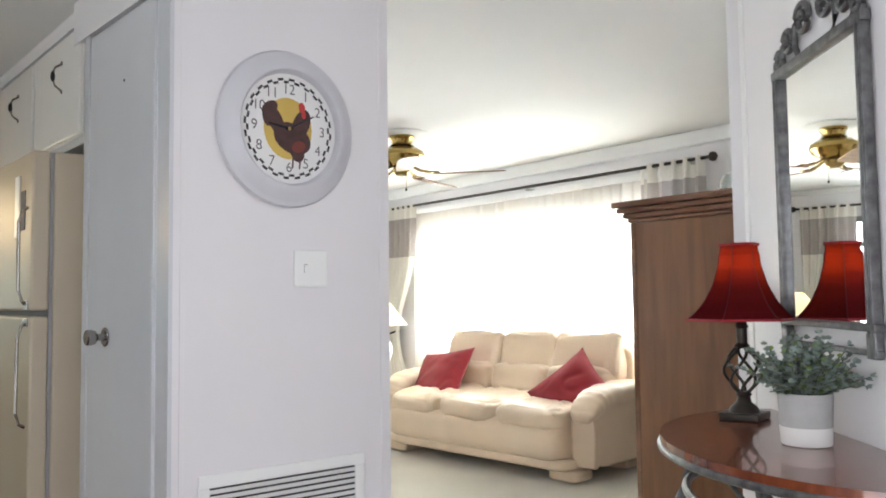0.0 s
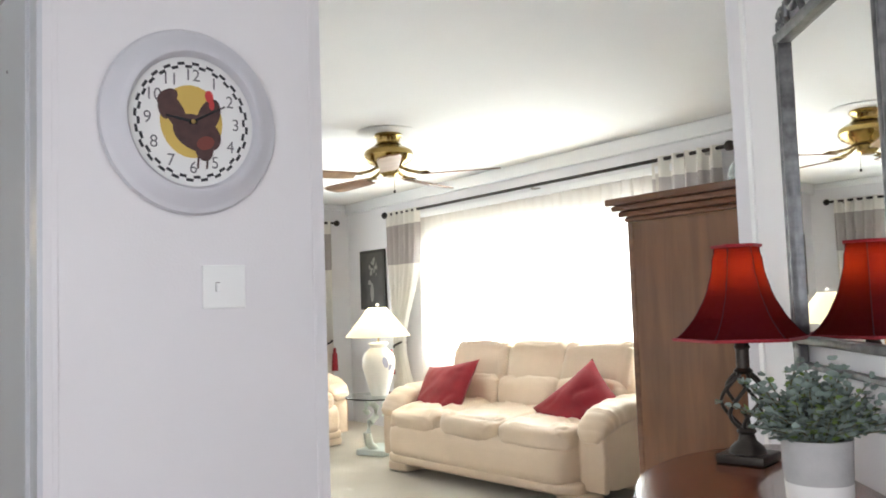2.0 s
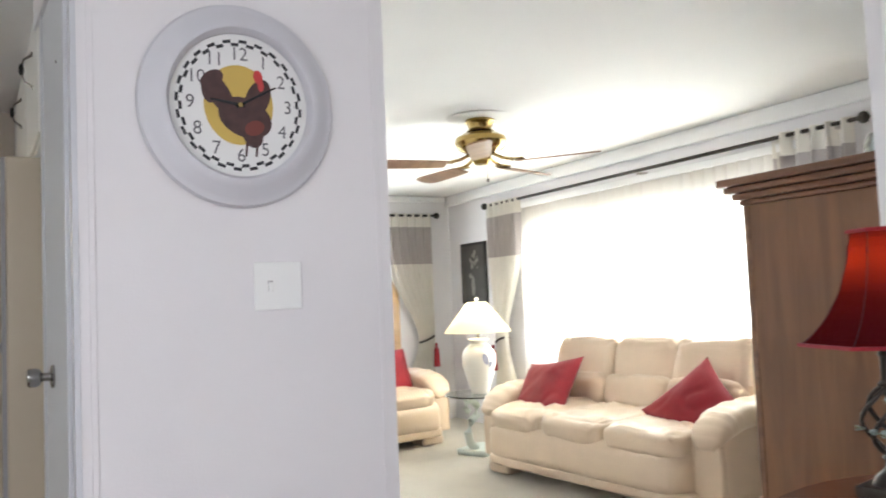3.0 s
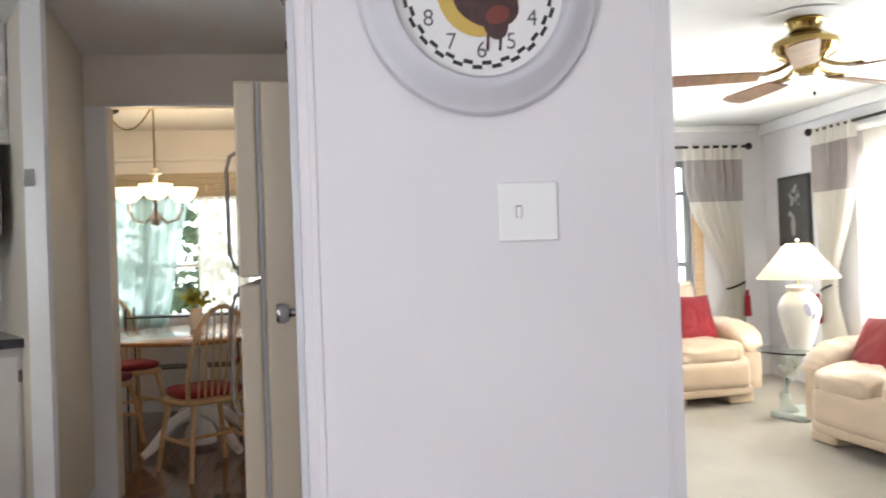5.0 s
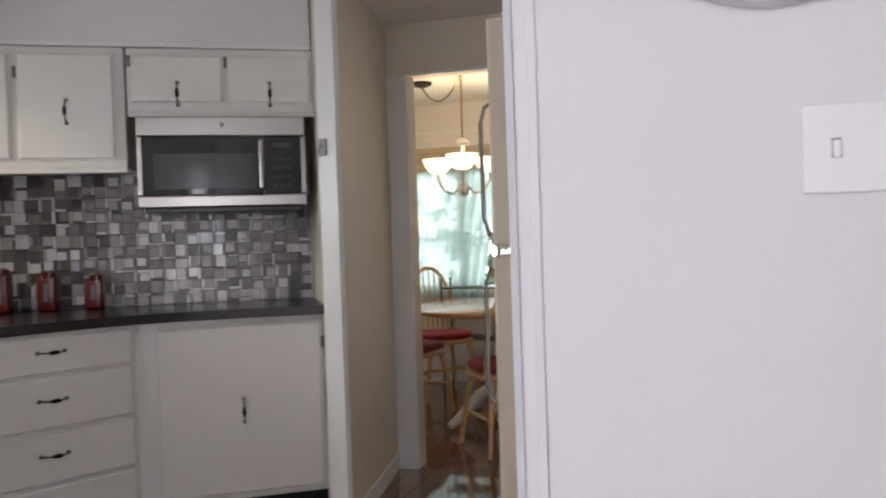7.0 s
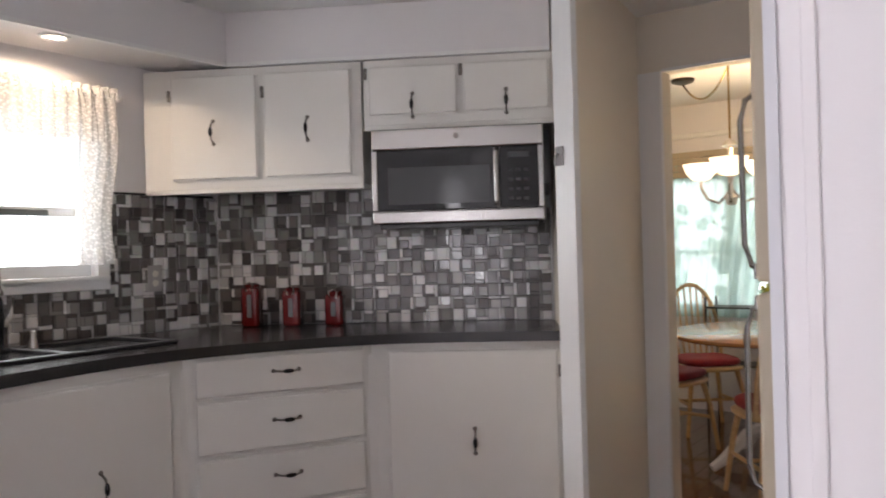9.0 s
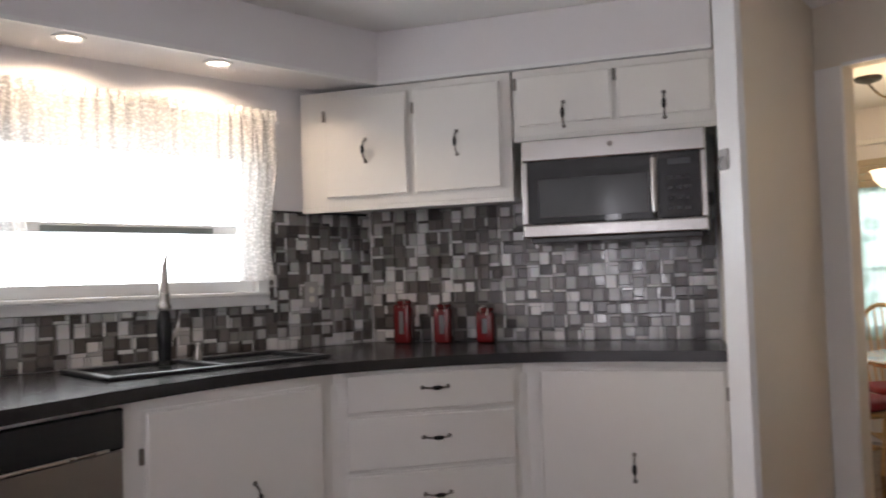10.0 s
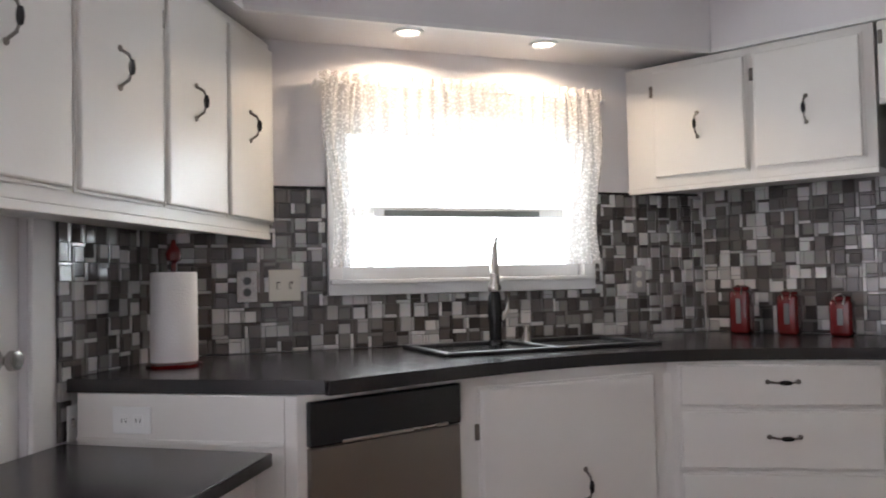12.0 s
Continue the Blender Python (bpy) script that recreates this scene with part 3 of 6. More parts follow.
# counter with its curved front edge
ZC = 0.925
EDGE = [(-2.022, -0.262), (-2.16, 0.10), (-2.25, 0.42), (-2.285, 0.72), (-2.255, 1.00), (-2.165, 1.24), (-2.03, 1.48), (-1.86, 1.67), (-1.66, 1.815), (-1.45, 1.94), (-1.245, 2.045)]


def smooth_line(pts, n=6):
    out = []
    for i in range(len(pts) - 1):
        p0, p1, p2, p3 = [V3((*pts[max(0, min(len(pts) - 1, k))], 0)) for k in (i - 1, i, i + 1, i + 2)]
        for j in range(n):
            t = j / n
            q = 0.5 * (2 * p1 + (p2 - p0) * t + (2 * p0 - 5 * p1 + 4 * p2 - p3) * t * t + (3 * p1 - p0 - 3 * p2 + p3) * t ** 3)
            out.append((q.x, q.y))
    out.append(tuple(pts[-1]))
    return out


def inset(pts, d):
    """The line moved d towards the kitchen walls (to the left of its run)."""
    out = []
    for i, p in enumerate(pts):
        a, b = pts[max(0, i - 1)], pts[min(len(pts) - 1, i + 1)]
        t = V3((b[0] - a[0], b[1] - a[1], 0)).normalized()
        out.append((p[0] - t.y * d, p[1] + t.x * d))
    return out


LINE = smooth_line(EDGE)
back = [on_mw(1.60, 0.002), (CW[0] + 0.002, CW[1]), (CL[0] + 0.002, CL[1]), on_left(0.62, 0.002)]
ctop = thing("countertop", pose(0, 0, 0), "dark charcoal laminate countertop with a curved front", "countertop")
part("top", prism(inset(LINE, 0.0222) + back, ZC - 0.038, ZC), COUNTER, ctop)
part("front_edge", prism(LINE + inset(LINE, 0.022)[::-1], ZC - 0.040, ZC, 0.004), COUNTER, ctop, "rolled laminate front edge")
EXT = 0.055
h0 = V3((LINE[0][0] - LINE[2][0], LINE[0][1] - LINE[2][1], 0)).normalized() * EXT
FRONT = inset([(LINE[0][0] + h0.x, LINE[0][1] + h0.y)] + LINE, 0.07)


def along(line, t):
    """Point and heading at a share t of a line's length."""
    ls = [0]
    for a, b in zip(line, line[1:]):
        ls.append(ls[-1] + math.hypot(b[0] - a[0], b[1] - a[1]))
    d = t * ls[-1]
    for i in range(len(line) - 1):
        if ls[i + 1] >= d - 1e-9:
            k = (d - ls[i]) / (ls[i + 1] - ls[i])
            a, b = line[i], line[i + 1]
            return (a[0] + (b[0] - a[0]) * k, a[1] + (b[1] - a[1]) * k), math.degrees(math.atan2(b[1] - a[1], b[0] - a[0]))


def span(t0, t1):
    """A flat front between two shares of the curve: centre, heading, width."""
    a, b = along(FRONT, t0)[0], along(FRONT, t1)[0]
    return ((a[0] + b[0]) / 2, (a[1] + b[1]) / 2), math.degrees(math.atan2(b[1] - a[1], b[0] - a[0])), math.hypot(b[0] - a[0], b[1] - a[1])


def base_unit(name, t0, t1, label, deep=0.42):
    (cx, cy), ang, w = span(t0, t1)
    t = thing(name, pose(cx, cy, 0, 0, 0, ang), label, "cabinet", "base cabinets")
    part("body", box(-w / 2 + 0.002, w / 2 - 0.002, 0.004, deep, 0.1, ZC - 0.041), CABINET, t)
    part("plinth", box(-w / 2, w / 2, 0.05, deep, 0, 0.0985), BLACK, t, "dark recessed plinth")
    return t, w


UNITS = (0.0, 0.007, 0.186, 0.4620, 0.7135, 0.998)
joint = [along(FRONT, t)[0] for t in UNITS]
ff = thing("cabinet_face_frame", pose(0, 0, 0), "continuous white painted face frame of the base cabinets", "cabinet frame")
for z0, z1 in ((0.1, 0.150), (ZC - 0.085, ZC - 0.0405)):
    part("rail", prism(joint + inset(joint, 0.0035)[::-1], z0, z1), CABINET, ff)
for t_ in UNITS[1:-1]:
    sa, sb = along(FRONT, t_ - 0.007)[0], along(FRONT, t_ + 0.007)[0]
    part("stile", prism([sa, sb] + inset([sa, sb], 0.0035)[::-1], 0.1505, ZC - 0.0855), CABINET, ff)
end, w = base_unit("base_cabinet", 0.0, 0.007, "white painted filler post beside the dishwasher", 0.3)
dwt, w = base_unit("dishwasher_bay", 0.007, 0.186, "white cabinet frame round the dishwasher")
dw = thing("dishwasher", dwt.matrix_basis.copy(), "stainless dishwasher with a black control strip", "dishwasher")
part("door", box(-w / 2 + 0.006, w / 2 - 0.006, -0.022, -0.001, 0.12, 0.745, 0.004), DARKSTEEL, dw, "dark stainless door")
part("control_strip", box(-w / 2 + 0.004, w / 2 - 0.004, -0.026, -0.001, 0.748, 0.868, 0.006), BLACK, dw, "glossy black control strip")
part("handle_lip", box(-w / 2 + 0.10, w / 2 - 0.06, -0.032, -0.0265, 0.750, 0.759, 0.003), NICKEL, dw, "thin bright handle lip")
part("handle_pocket", prism([(-0.075, 0.0), (0.075, 0.0), (0.02, -0.03), (-0.02, -0.03)], -0.032, -0.024), BLACK, dw, "", False, pose(0.02, 0, 0.742, 90, 0, 0) @ pose(0, 0, 0.0))
for i in range(6):
    part("button", box(-0.04 + i * 0.035, -0.018 + i * 0.035, -0.0275, -0.0262, 0.815, 0.820), HANDLEB, dw)
sk, w = base_unit("sink_cabinet", 0.186, 0.4620, "white sink base cabinet with one slab door")
d = door_panel(w - 0.145, 0.70, 0.016, "door", sk, pose(0.004, -0.003, 0.49))
pull(d, pose(0.04, -0.016, 0.015))
hinge(d, pose(-(w - 0.145) / 2 - 0.012, 0, 0.22))
dwr, w = base_unit("drawer_cabinet", 0.4620, 0.7135, "white base cabinet with a stack of drawers")
for z, hh in ((0.798, 0.140), (0.612, 0.192), (0.400, 0.192), (0.205, 0.16)):
    d = door_panel(w - 0.085, hh, 0.016, "drawer", dwr, pose(0.0, -0.003, z))
    pull(d, pose(0.01, -0.016, 0.012, 0, 90, 0))
bd, w = base_unit("base_cabinet", 0.7135, 0.998, "white base cabinet with one wide slab door", 0.36)
d = door_panel(w - 0.16, 0.72, 0.016, "door", bd, pose(-0.012, -0.003, 0.49))
pull(d, pose(0.005, -0.016, -0.005))
hinge(d, pose((w - 0.16) / 2 + 0.012, 0, 0.27))

# end panel of the counter over the desk, and the desk
ea, eb = FRONT[0], on_left(0.62, 0.01)
ed = V3((eb[0] - ea[0], eb[1] - ea[1], 0))
endp = thing("counter_end_panel", pose(ea[0], ea[1], 0, 0, 0, math.degrees(math.atan2(ed.y, ed.x))), "white painted end panel under the countertop", "panel")
part("panel", box(0.036, ed.length - 0.03, -0.020, -0.002, 0.0, ZC - 0.04, 0.002), CABINET, endp)
part("corner_stile", box(0.0, 0.035, -0.022, 0.0, 0.0, ZC - 0.04, 0.003), CABINET, endp, "white corner stile")
part("cleat", box(0.036, ed.length - 0.03, -0.0015, 0.003, 0.752, 0.764, 0.002), CABINET, endp, "thin white strip over the desk")
desk = thing("desk", pose(0, 0, 0), "built-in desk with a dark laminate top", "desk")
dc = (-2.045, -0.405)
ddir = V3((C30, -S30, 0))
dq = (dc[0] + ddir.x * 0.95, dc[1] + ddir.y * 0.95)
dwall = [on_left(1.62, 0.02), on_left(0.64, 0.02)]
part("desktop", prism([dc, (eb[0] + 0.03, eb[1] - 0.01), dwall[1], dwall[0], dq], 0.715, 0.75, 0.004), COUNTER, desk, "dark charcoal laminate top")
part("apron", prism([(dc[0] - 0.04, dc[1] - 0.04), (dq[0] - 0.05, dq[1] - 0.01), (dq[0] - 0.06, dq[1] - 0.03), (dc[0] - 0.055, dc[1] - 0.065)], 0.60, 0.713), CABINET, desk)
part("end_leg", prism([(dq[0] - 0.05, dq[1] - 0.03), (dq[0] - 0.03, dq[1] - 0.06), (dwall[0][0] - 0.01, dwall[0][1] + 0.08), (dwall[0][0] - 0.04, dwall[0][1] + 0.09)], 0, 0.713), CABINET, desk)

# ---- kitchen window, sink, small things ----
kw = thing("window_kitchen", pose(XW, (WIN_Y0 + WIN_Y1) / 2, 0, 0, 0, 90), "white single-hung kitchen window glaring with daylight", "window", kind="structure")
wy = (WIN_Y1 - WIN_Y0) / 2
casing = bmesh.new()
for x0, x1, z0, z1 in ((-wy - 0.055, wy + 0.055, WIN_Z0 - 0.06, WIN_Z0), (-wy - 0.055, -wy, WIN_Z0, WIN_Z1), (wy, wy + 0.055, WIN_Z0, WIN_Z1), (-wy - 0.055, wy + 0.055, WIN_Z1, WIN_Z1 + 0.05)):
    box(x0, x1, -0.022, -0.001, z0, z1, 0.003, bm=casing)
part("casing", casing, TRIM, kw, "white painted casing")
fr = bmesh.new()
for x0, x1, z0, z1, y0 in ((-wy, wy, WIN_Z0, WIN_Z0 + 0.05, 0.03), (-wy, -wy + 0.045, WIN_Z0 + 0.0505, WIN_Z1 - 0.0405, 0.03), (wy - 0.045, wy, WIN_Z0 + 0.0505, WIN_Z1 - 0.0405, 0.03), (-wy, wy, WIN_Z1 - 0.04, WIN_Z1, 0.03), (-wy + 0.0455, wy - 0.0455, 1.435, 1.475, 0.032)):
    box(x0, x1, y0, y0 + 0.04, z0, z1, 0.003, bm=fr)
part("sash_frame", fr, ALU, kw, "white sash frame")
part("meeting_rail", box(-0.34, 0.34, 0.022, 0.034, 1.438, 1.462, 0.002), material("rail_grey", (0.16, 0.19, 0.20), 0.5), kw, "dark grey sash rail")
for z0, z1 in ((WIN_Z0 + 0.05, 1.435), (1.475, WIN_Z1 - 0.04)):
    g = part("pane", box(-wy + 0.045, wy - 0.045, 0.048, 0.052, z0, z1), GLASS, kw)
    g.visible_shadow = False
part("sill", box(-wy - 0.05, wy + 0.05, -0.035, 0.03, WIN_Z0 - 0.018, WIN_Z0, 0.004), TRIM, kw)

val = thing("lace_valance", pose(XW + 0.075, 0.51, 1.955, 0, 0, 90), "white lace valance gathered on a thin rod", "curtain")
part("lace", cloth(1.20, 0.215, 22, 0.012, nz=10, seed=2), LACE, val)
for sx in (-1, 1):
    part("side_panel", cloth(0.17, 0.70, 4, 0.014, gather=lambda k, sx=sx: (sx * 0.02 * math.sin(6 * k), 1 - 0.35 * k * (1 - k)), nz=20, seed=5 + sx), LACE, val, "", False, pose(sx * 0.50, 0.004, -0.02))
part("rod", tube([(-0.62, 0, -0.02), (0.62, 0, -0.02)], 0.006), TRIM, val)
part("heading", cloth(1.22, 0.05, 30, 0.016, nz=4, seed=9), LACE, val, "", False, pose(0, 0, 0.02))
for sx in (-1, 1):
    part("bracket", box(sx * 0.615 - 0.008, sx * 0.615 + 0.008, 0.0, 0.07, -0.03, -0.008, 0.002), TRIM, val)

for y in (0.205, 0.762):
    s = thing("recessed_downlight", pose(XW + 0.235, y, ZS - 0.001), "round recessed ceiling downlight, lit warm", "downlight", "downlights over the sink")
    part("ring", lathe([(0.040, 0.0), (0.058, -0.001), (0.058, -0.006), (0.046, -0.009), (0.040, -0.004)], 28), TRIM, s, "white trim ring", True)
    part("lens", lathe([(0, -0.003), (0.040, -0.002)], 24), SPOTGLOW, s, "glowing warm lens")
    ld = bpy.data.lights.new("downlight_beam", "SPOT")
    ld.energy, ld.color, ld.spot_size, ld.spot_blend, ld.shadow_soft_size = 9, (1.0, 0.80, 0.56), radians(158), 0.25, 0.03
    lo = new("downlight_beam", ld)
    lo.matrix_basis = look((XW + 0.235, y, ZS - 0.015), (XW + 0.12, y, 1.0))

sinkm = pose(-2.665, 0.63, ZC, 0, 0, 92)
sink = thing("sink", sinkm, "black composite double-bowl sink set in the counter", "sink")
rim = bmesh.new()
for x0, x1, y0, y1 in ((-0.43, 0.43, -0.22, -0.185), (-0.43, 0.43, 0.15, 0.215), (-0.43, -0.395, -0.185, 0.15), (0.395, 0.43, -0.185, 0.15), (-0.02, 0.02, -0.185, 0.15)):
    box(x0, x1, y0, y1, 0.0015, 0.014, 0.004, bm=rim)
part("rim", rim, SINKM, sink)
for x0, x1 in ((-0.395, -0.02), (0.02, 0.395)):
    part("bowl", box(x0, x1, -0.185, 0.15, 0.0012, 0.003), BLACK, sink, "dark bowl")
fa = thing("kitchen_faucet", pose(-2.79, 0.545, ZC + 0.001, 0, 0, 90), "black and nickel pull-down kitchen faucet", "faucet")
part("base", lathe([(0, 0), (0.03, 0), (0.03, 0.012), (0.024, 0.02), (0.026, 0.08), (0.03, 0.13), (0.024, 0.19), (0.016, 0.21)], 20), BLACK, fa, "black faucet body", True)
part("collar", moved(lathe([(0.0, 0.0), (0.024, 0.0), (0.027, 0.012), (0.024, 0.026), (0, 0.026)], 18), pose(0, 0, 0.205)), NICKEL, fa, "", True)
part("spout", tube([(0, 0, 0.22), (0, -0.003, 0.30), (0, -0.012, 0.37), (0, -0.03, 0.415)], 0.021, 14, r2=0.008), NICKEL, fa, "tapered nickel spout", True)
part("lever", tube([(0.025, 0, 0.10), (0.05, -0.005, 0.13), (0.06, -0.005, 0.20)], 0.012, 10, r2=0.006), NICKEL, fa, "nickel lever", True)
part("dispenser", moved(lathe([(0, 0), (0.016, 0), (0.016, 0.03), (0.009, 0.05), (0.012, 0.07), (0, 0.075)], 14), pose(0.13, 0.0, 0)), NICKEL, fa, "small nickel side dispenser", True)

for i, (s, h) in enumerate(((0.21, 0.185), (0.405, 0.165), (0.605, 0.145))):
    x, y = on_mw(s, 0.12)
    c = thing("canister", pose(x, y, ZC, 0, 0, 30), "red enamel kitchen canister with a clamp lid", "canister", "canisters")
    part("jar", box(-0.042, 0.042, -0.042, 0.042, 0.0, h, 0.016, 4), REDGLAZE, c, "", True)
    part("lid", moved(lathe([(0, 0), (0.034, 0), (0.036, 0.012), (0.02, 0.02), (0, 0.021)], 20), pose(0, 0, h - 0.001)), REDGLAZE, c, "", True)
    part("clamp", tube([(-0.012, -0.044, h - 0.02), (-0.02, -0.045, h + 0.01), (0, -0.036, h + 0.022), (0.02, -0.045, h + 0.01), (0.012, -0.044, h - 0.02)], 0.003), NICKEL, c, "bright wire clamp", True)
    part("label", box(-0.010, 0.010, -0.0445, -0.0422, 0.045, h - 0.035), GREYINK, c, "narrow vertical window strip")

tx, ty = on_left(0.30, 0.16)
tow = thing("paper_towel_holder", pose(tx, ty, ZC), "paper towel roll on a red holder", "paper towel")
part("base", lathe([(0, 0), (0.085, 0), (0.088, 0.008), (0.075, 0.016), (0, 0.016)], 32), REDGLAZE, tow, "red round base", True)
part("roll", lathe([(0.02, 0.017), (0.072, 0.017), (0.073, 0.02), (0.071, 0.294), (0.069, 0.297), (0.02, 0.297)], 36), PAPER, tow, "white paper roll", True)
part("pole", lathe([(0.009, 0.29), (0.009, 0.325), (0.022, 0.335), (0.026, 0.355), (0.018, 0.375), (0.010, 0.385), (0.006, 0.40), (0, 0.402)], 18), REDGLAZE, tow, "red finial", True)


def outlet(name, m, w, h, mat, kind_, label):
    t = thing(name, m, label, "wall socket" if kind_ != "toggle" else "light switch")
    part("plate", box(-w / 2, w / 2, -0.007, -0.0005, -h / 2, h / 2, 0.003), mat, t)
    if kind_ == "duplex":
        for z in (-0.021, 0.021):
            part("socket", moved(lathe([(0, 0), (0.015, 0), (0.015, 0.002), (0, 0.002)], 18), pose(0, -0.007, z, 90)), BLACK if mat is STEEL else IVORY, t)
    elif kind_ == "flat":
        for x in (-0.022, 0.022):
            s_ = part("socket", box(x - 0.015, x + 0.015, -0.009, -0.0065, -0.016, 0.016, 0.002), mat, t)
            for q in (-0.006, 0.006):
                part("slot", box(x + q - 0.0012, x + q + 0.0012, -0.0095, -0.0088, -0.006, 0.005), INK, s_)
    else:
        for x in ((-w / 5, w / 5) if kind_ == "toggles" else (-w * 0.16,)):
            part("toggle", box(x - 0.005, x + 0.005, -0.014, -0.0065, -0.013, 0.010, 0.002), mat if kind_ == "toggle" else IVORY, t)
            part("toggle_surround", box(x - 0.006, x + 0.006, -0.0078, -0.0068, -0.013, 0.013), GASKET if kind_ == "toggle" else BLACK, t)
    return t


outlet("wall_socket", pose(XW + 0.013, -0.365, 1.17, 0, 0, 90), 0.075, 0.118, STEEL, "duplex", "steel-plated duplex socket with black inserts on the tiles")
outlet("light_switch", pose(XW + 0.013, -0.228, 1.172, 0, 0, 90), 0.118, 0.118, IVORY, "toggles", "cream double toggle switch plate on the tiles")
outlet("wall_socket", pose(XW + 0.013, 1.31, 1.165, 0, 0, 90), 0.072, 0.118, GASKET, "duplex", "grey socket plate on the dark tiles")
ev = ed.normalized()
em = pose(ea[0], ea[1], 0, 0, 0, math.degrees(math.atan2(ed.y, ed.x)))
outlet("wall_socket", em @ pose(ed.length * 0.70, 0.0005, 0.815, 0, 0, 180), 0.118, 0.075, PLATE, "flat", "white duplex socket in the counter end panel")
outlet("light_switch", pose(0.449, -0.001, 1.302), 0.121, 0.118, PLATE, "toggle", "white switch plate with a single toggle")
outlet("wall_socket", LEFT_M(0.60, 0.013, 0.80), 0.06, 0.10, PLATE, "blank", "small white plate at the tile edge")

# hook on the hall post
hk = thing("wall_hook", pose(-1.178, 1.800, 1.585, 0, 0, -22), "small clear plastic hook on the post", "hook")
part("plate", box(-0.022, 0.022, -0.014, -0.008, -0.035, 0.035, 0.003), GASKET, hk)
part("hook", tube([(0, -0.014, 0.01), (0, -0.03, -0.005), (0, -0.036, -0.025), (0, -0.028, -0.035)], 0.004), GASKET, hk, "", True)

# ---- entrance: closet door, fridge ----
cd = thing("door_closet", CLOSET_TILT @ pose(0.008, 0.435, 0, 0, 0, -90), "pale grey flush closet door, closed", "door", kind="structure")
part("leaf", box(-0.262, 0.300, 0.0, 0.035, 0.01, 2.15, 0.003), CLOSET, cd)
kn = part("door_knob", moved(lathe([(0, 0), (0.031, 0), (0.033, 0.004), (0.028, 0.008), (0.012, 0.010), (0.011, 0.028), (0.022, 0.036), (0.026, 0.046), (0.026, 0.062), (0.022, 0.066), (0, 0.066)], 24), pose(-0.085, 0.0, 1.085, 90)), STEEL, cd, "brushed steel cylindrical knob", True)
part("hinge", box(0.288, 0.302, -0.006, 0.0, 1.87, 1.97, 0.002), HANDLE, cd)
part("screw_hole", moved(lathe([(0, 0), (0.005, 0), (0.005, 0.0012), (0, 0.0012)], 10), pose(0.05, 0.0, 1.93, 90)), INK, cd)
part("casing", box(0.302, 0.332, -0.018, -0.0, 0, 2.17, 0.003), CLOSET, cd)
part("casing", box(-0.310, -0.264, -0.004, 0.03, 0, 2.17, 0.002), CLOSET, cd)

over = thing("wall_cabinet", TILT @ pose(0.0, 1.43, 1.79, 0, 0, -90), "white cabinets above the fridge with two doors", "cabinet", "wall cabinets")
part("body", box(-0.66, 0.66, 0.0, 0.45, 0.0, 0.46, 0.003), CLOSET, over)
for x in (-0.33, 0.32):
    d = door_panel(0.60, 0.40, 0.018, "door", over, pose(x, -0.004, 0.235))
    pull(d, pose(0.09, -0.018, 0.05), 0.12)
fg = thing("refrigerator", TILT @ pose(-0.116, 1.118, 0, 0, 0, -90), "cream two-door refrigerator with freezer on top", "refrigerator")
part("body", box(-0.37, 0.37, 0.0, 0.70, 0.02, 1.735, 0.008), CREAM, fg)
part("gasket", box(-0.365, 0.365, -0.012, -0.0005, 0.06, 1.73), GASKET, fg, "grey door gasket")
for z0, z1, hs in ((0.06, 1.155, -1), (1.175, 1.735, 1)):
    d = part("door", box(-0.37, 0.37, -0.072, -0.0125, z0, z1, 0.010, 3), CREAM, fg, "cream textured door")
    za, zb = (z1 - 0.02, z1 - 0.38) if hs < 0 else (z0 + 0.02, z0 + 0.36)
    part("handle", tube([(0.325, -0.072, za), (0.325, -0.088, za + hs * 0.012), (0.325, -0.100, za + hs * 0.05), (0.325, -0.102, zb - hs * 0.05), (0.325, -0.092, zb - hs * 0.012), (0.325, -0.072, zb)], 0.0058, 8), STEEL, d, "long chrome wire handle", True)
    part("handle_trim", box(0.30, 0.35, -0.080, -0.0725, (za - 0.015), (za + 0.015), 0.003), STEEL, d, "chrome handle mount")
part("hinge_cap", box(-0.36, -0.28, -0.05, 0.03, 1.7355, 1.75, 0.004), GASKET, fg)
part("notepad", box(0.16, 0.22, -0.078, -0.0725, 1.44, 1.66, 0.002), PLATE, fg, "white notepad held on the door")
part("magnet_print", box(0.235, 0.29, -0.076, -0.0725, 1.46, 1.60, 0.001), GREYINK, fg, "grey printed magnet card")

vent = thing("air_vent", pose(0.363, -0.001, 0.592), "white louvred return-air grille low on the wall", "vent")
vf = bmesh.new()
for x0, x1, z0, z1 in ((-0.285, 0.285, 0.062, 0.10), (-0.285, 0.285, -0.22, -0.19), (-0.285, -0.25, -0.19, 0.062), (0.25, 0.285, -0.19, 0.062)):
    box(x0, x1, -0.010, -0.0005, z0, z1, 0.003, bm=vf)
part("frame", vf, PLATE, vent)
# shade of the duct put in as a flat black sheet behind the slats
part("backing", box(-0.25, 0.25, -0.0015, -0.0006, -0.19, 0.062), INK, vent, "black sheet for the shade in the duct")
for i in range(14):
    part("slat", moved(box(-0.25, 0.25, -0.0012, 0.0012, -0.0075, 0.0075, 0.0006), pose(0, -0.006, 0.050 - i * 0.0185, 30)), PLATE, vent)

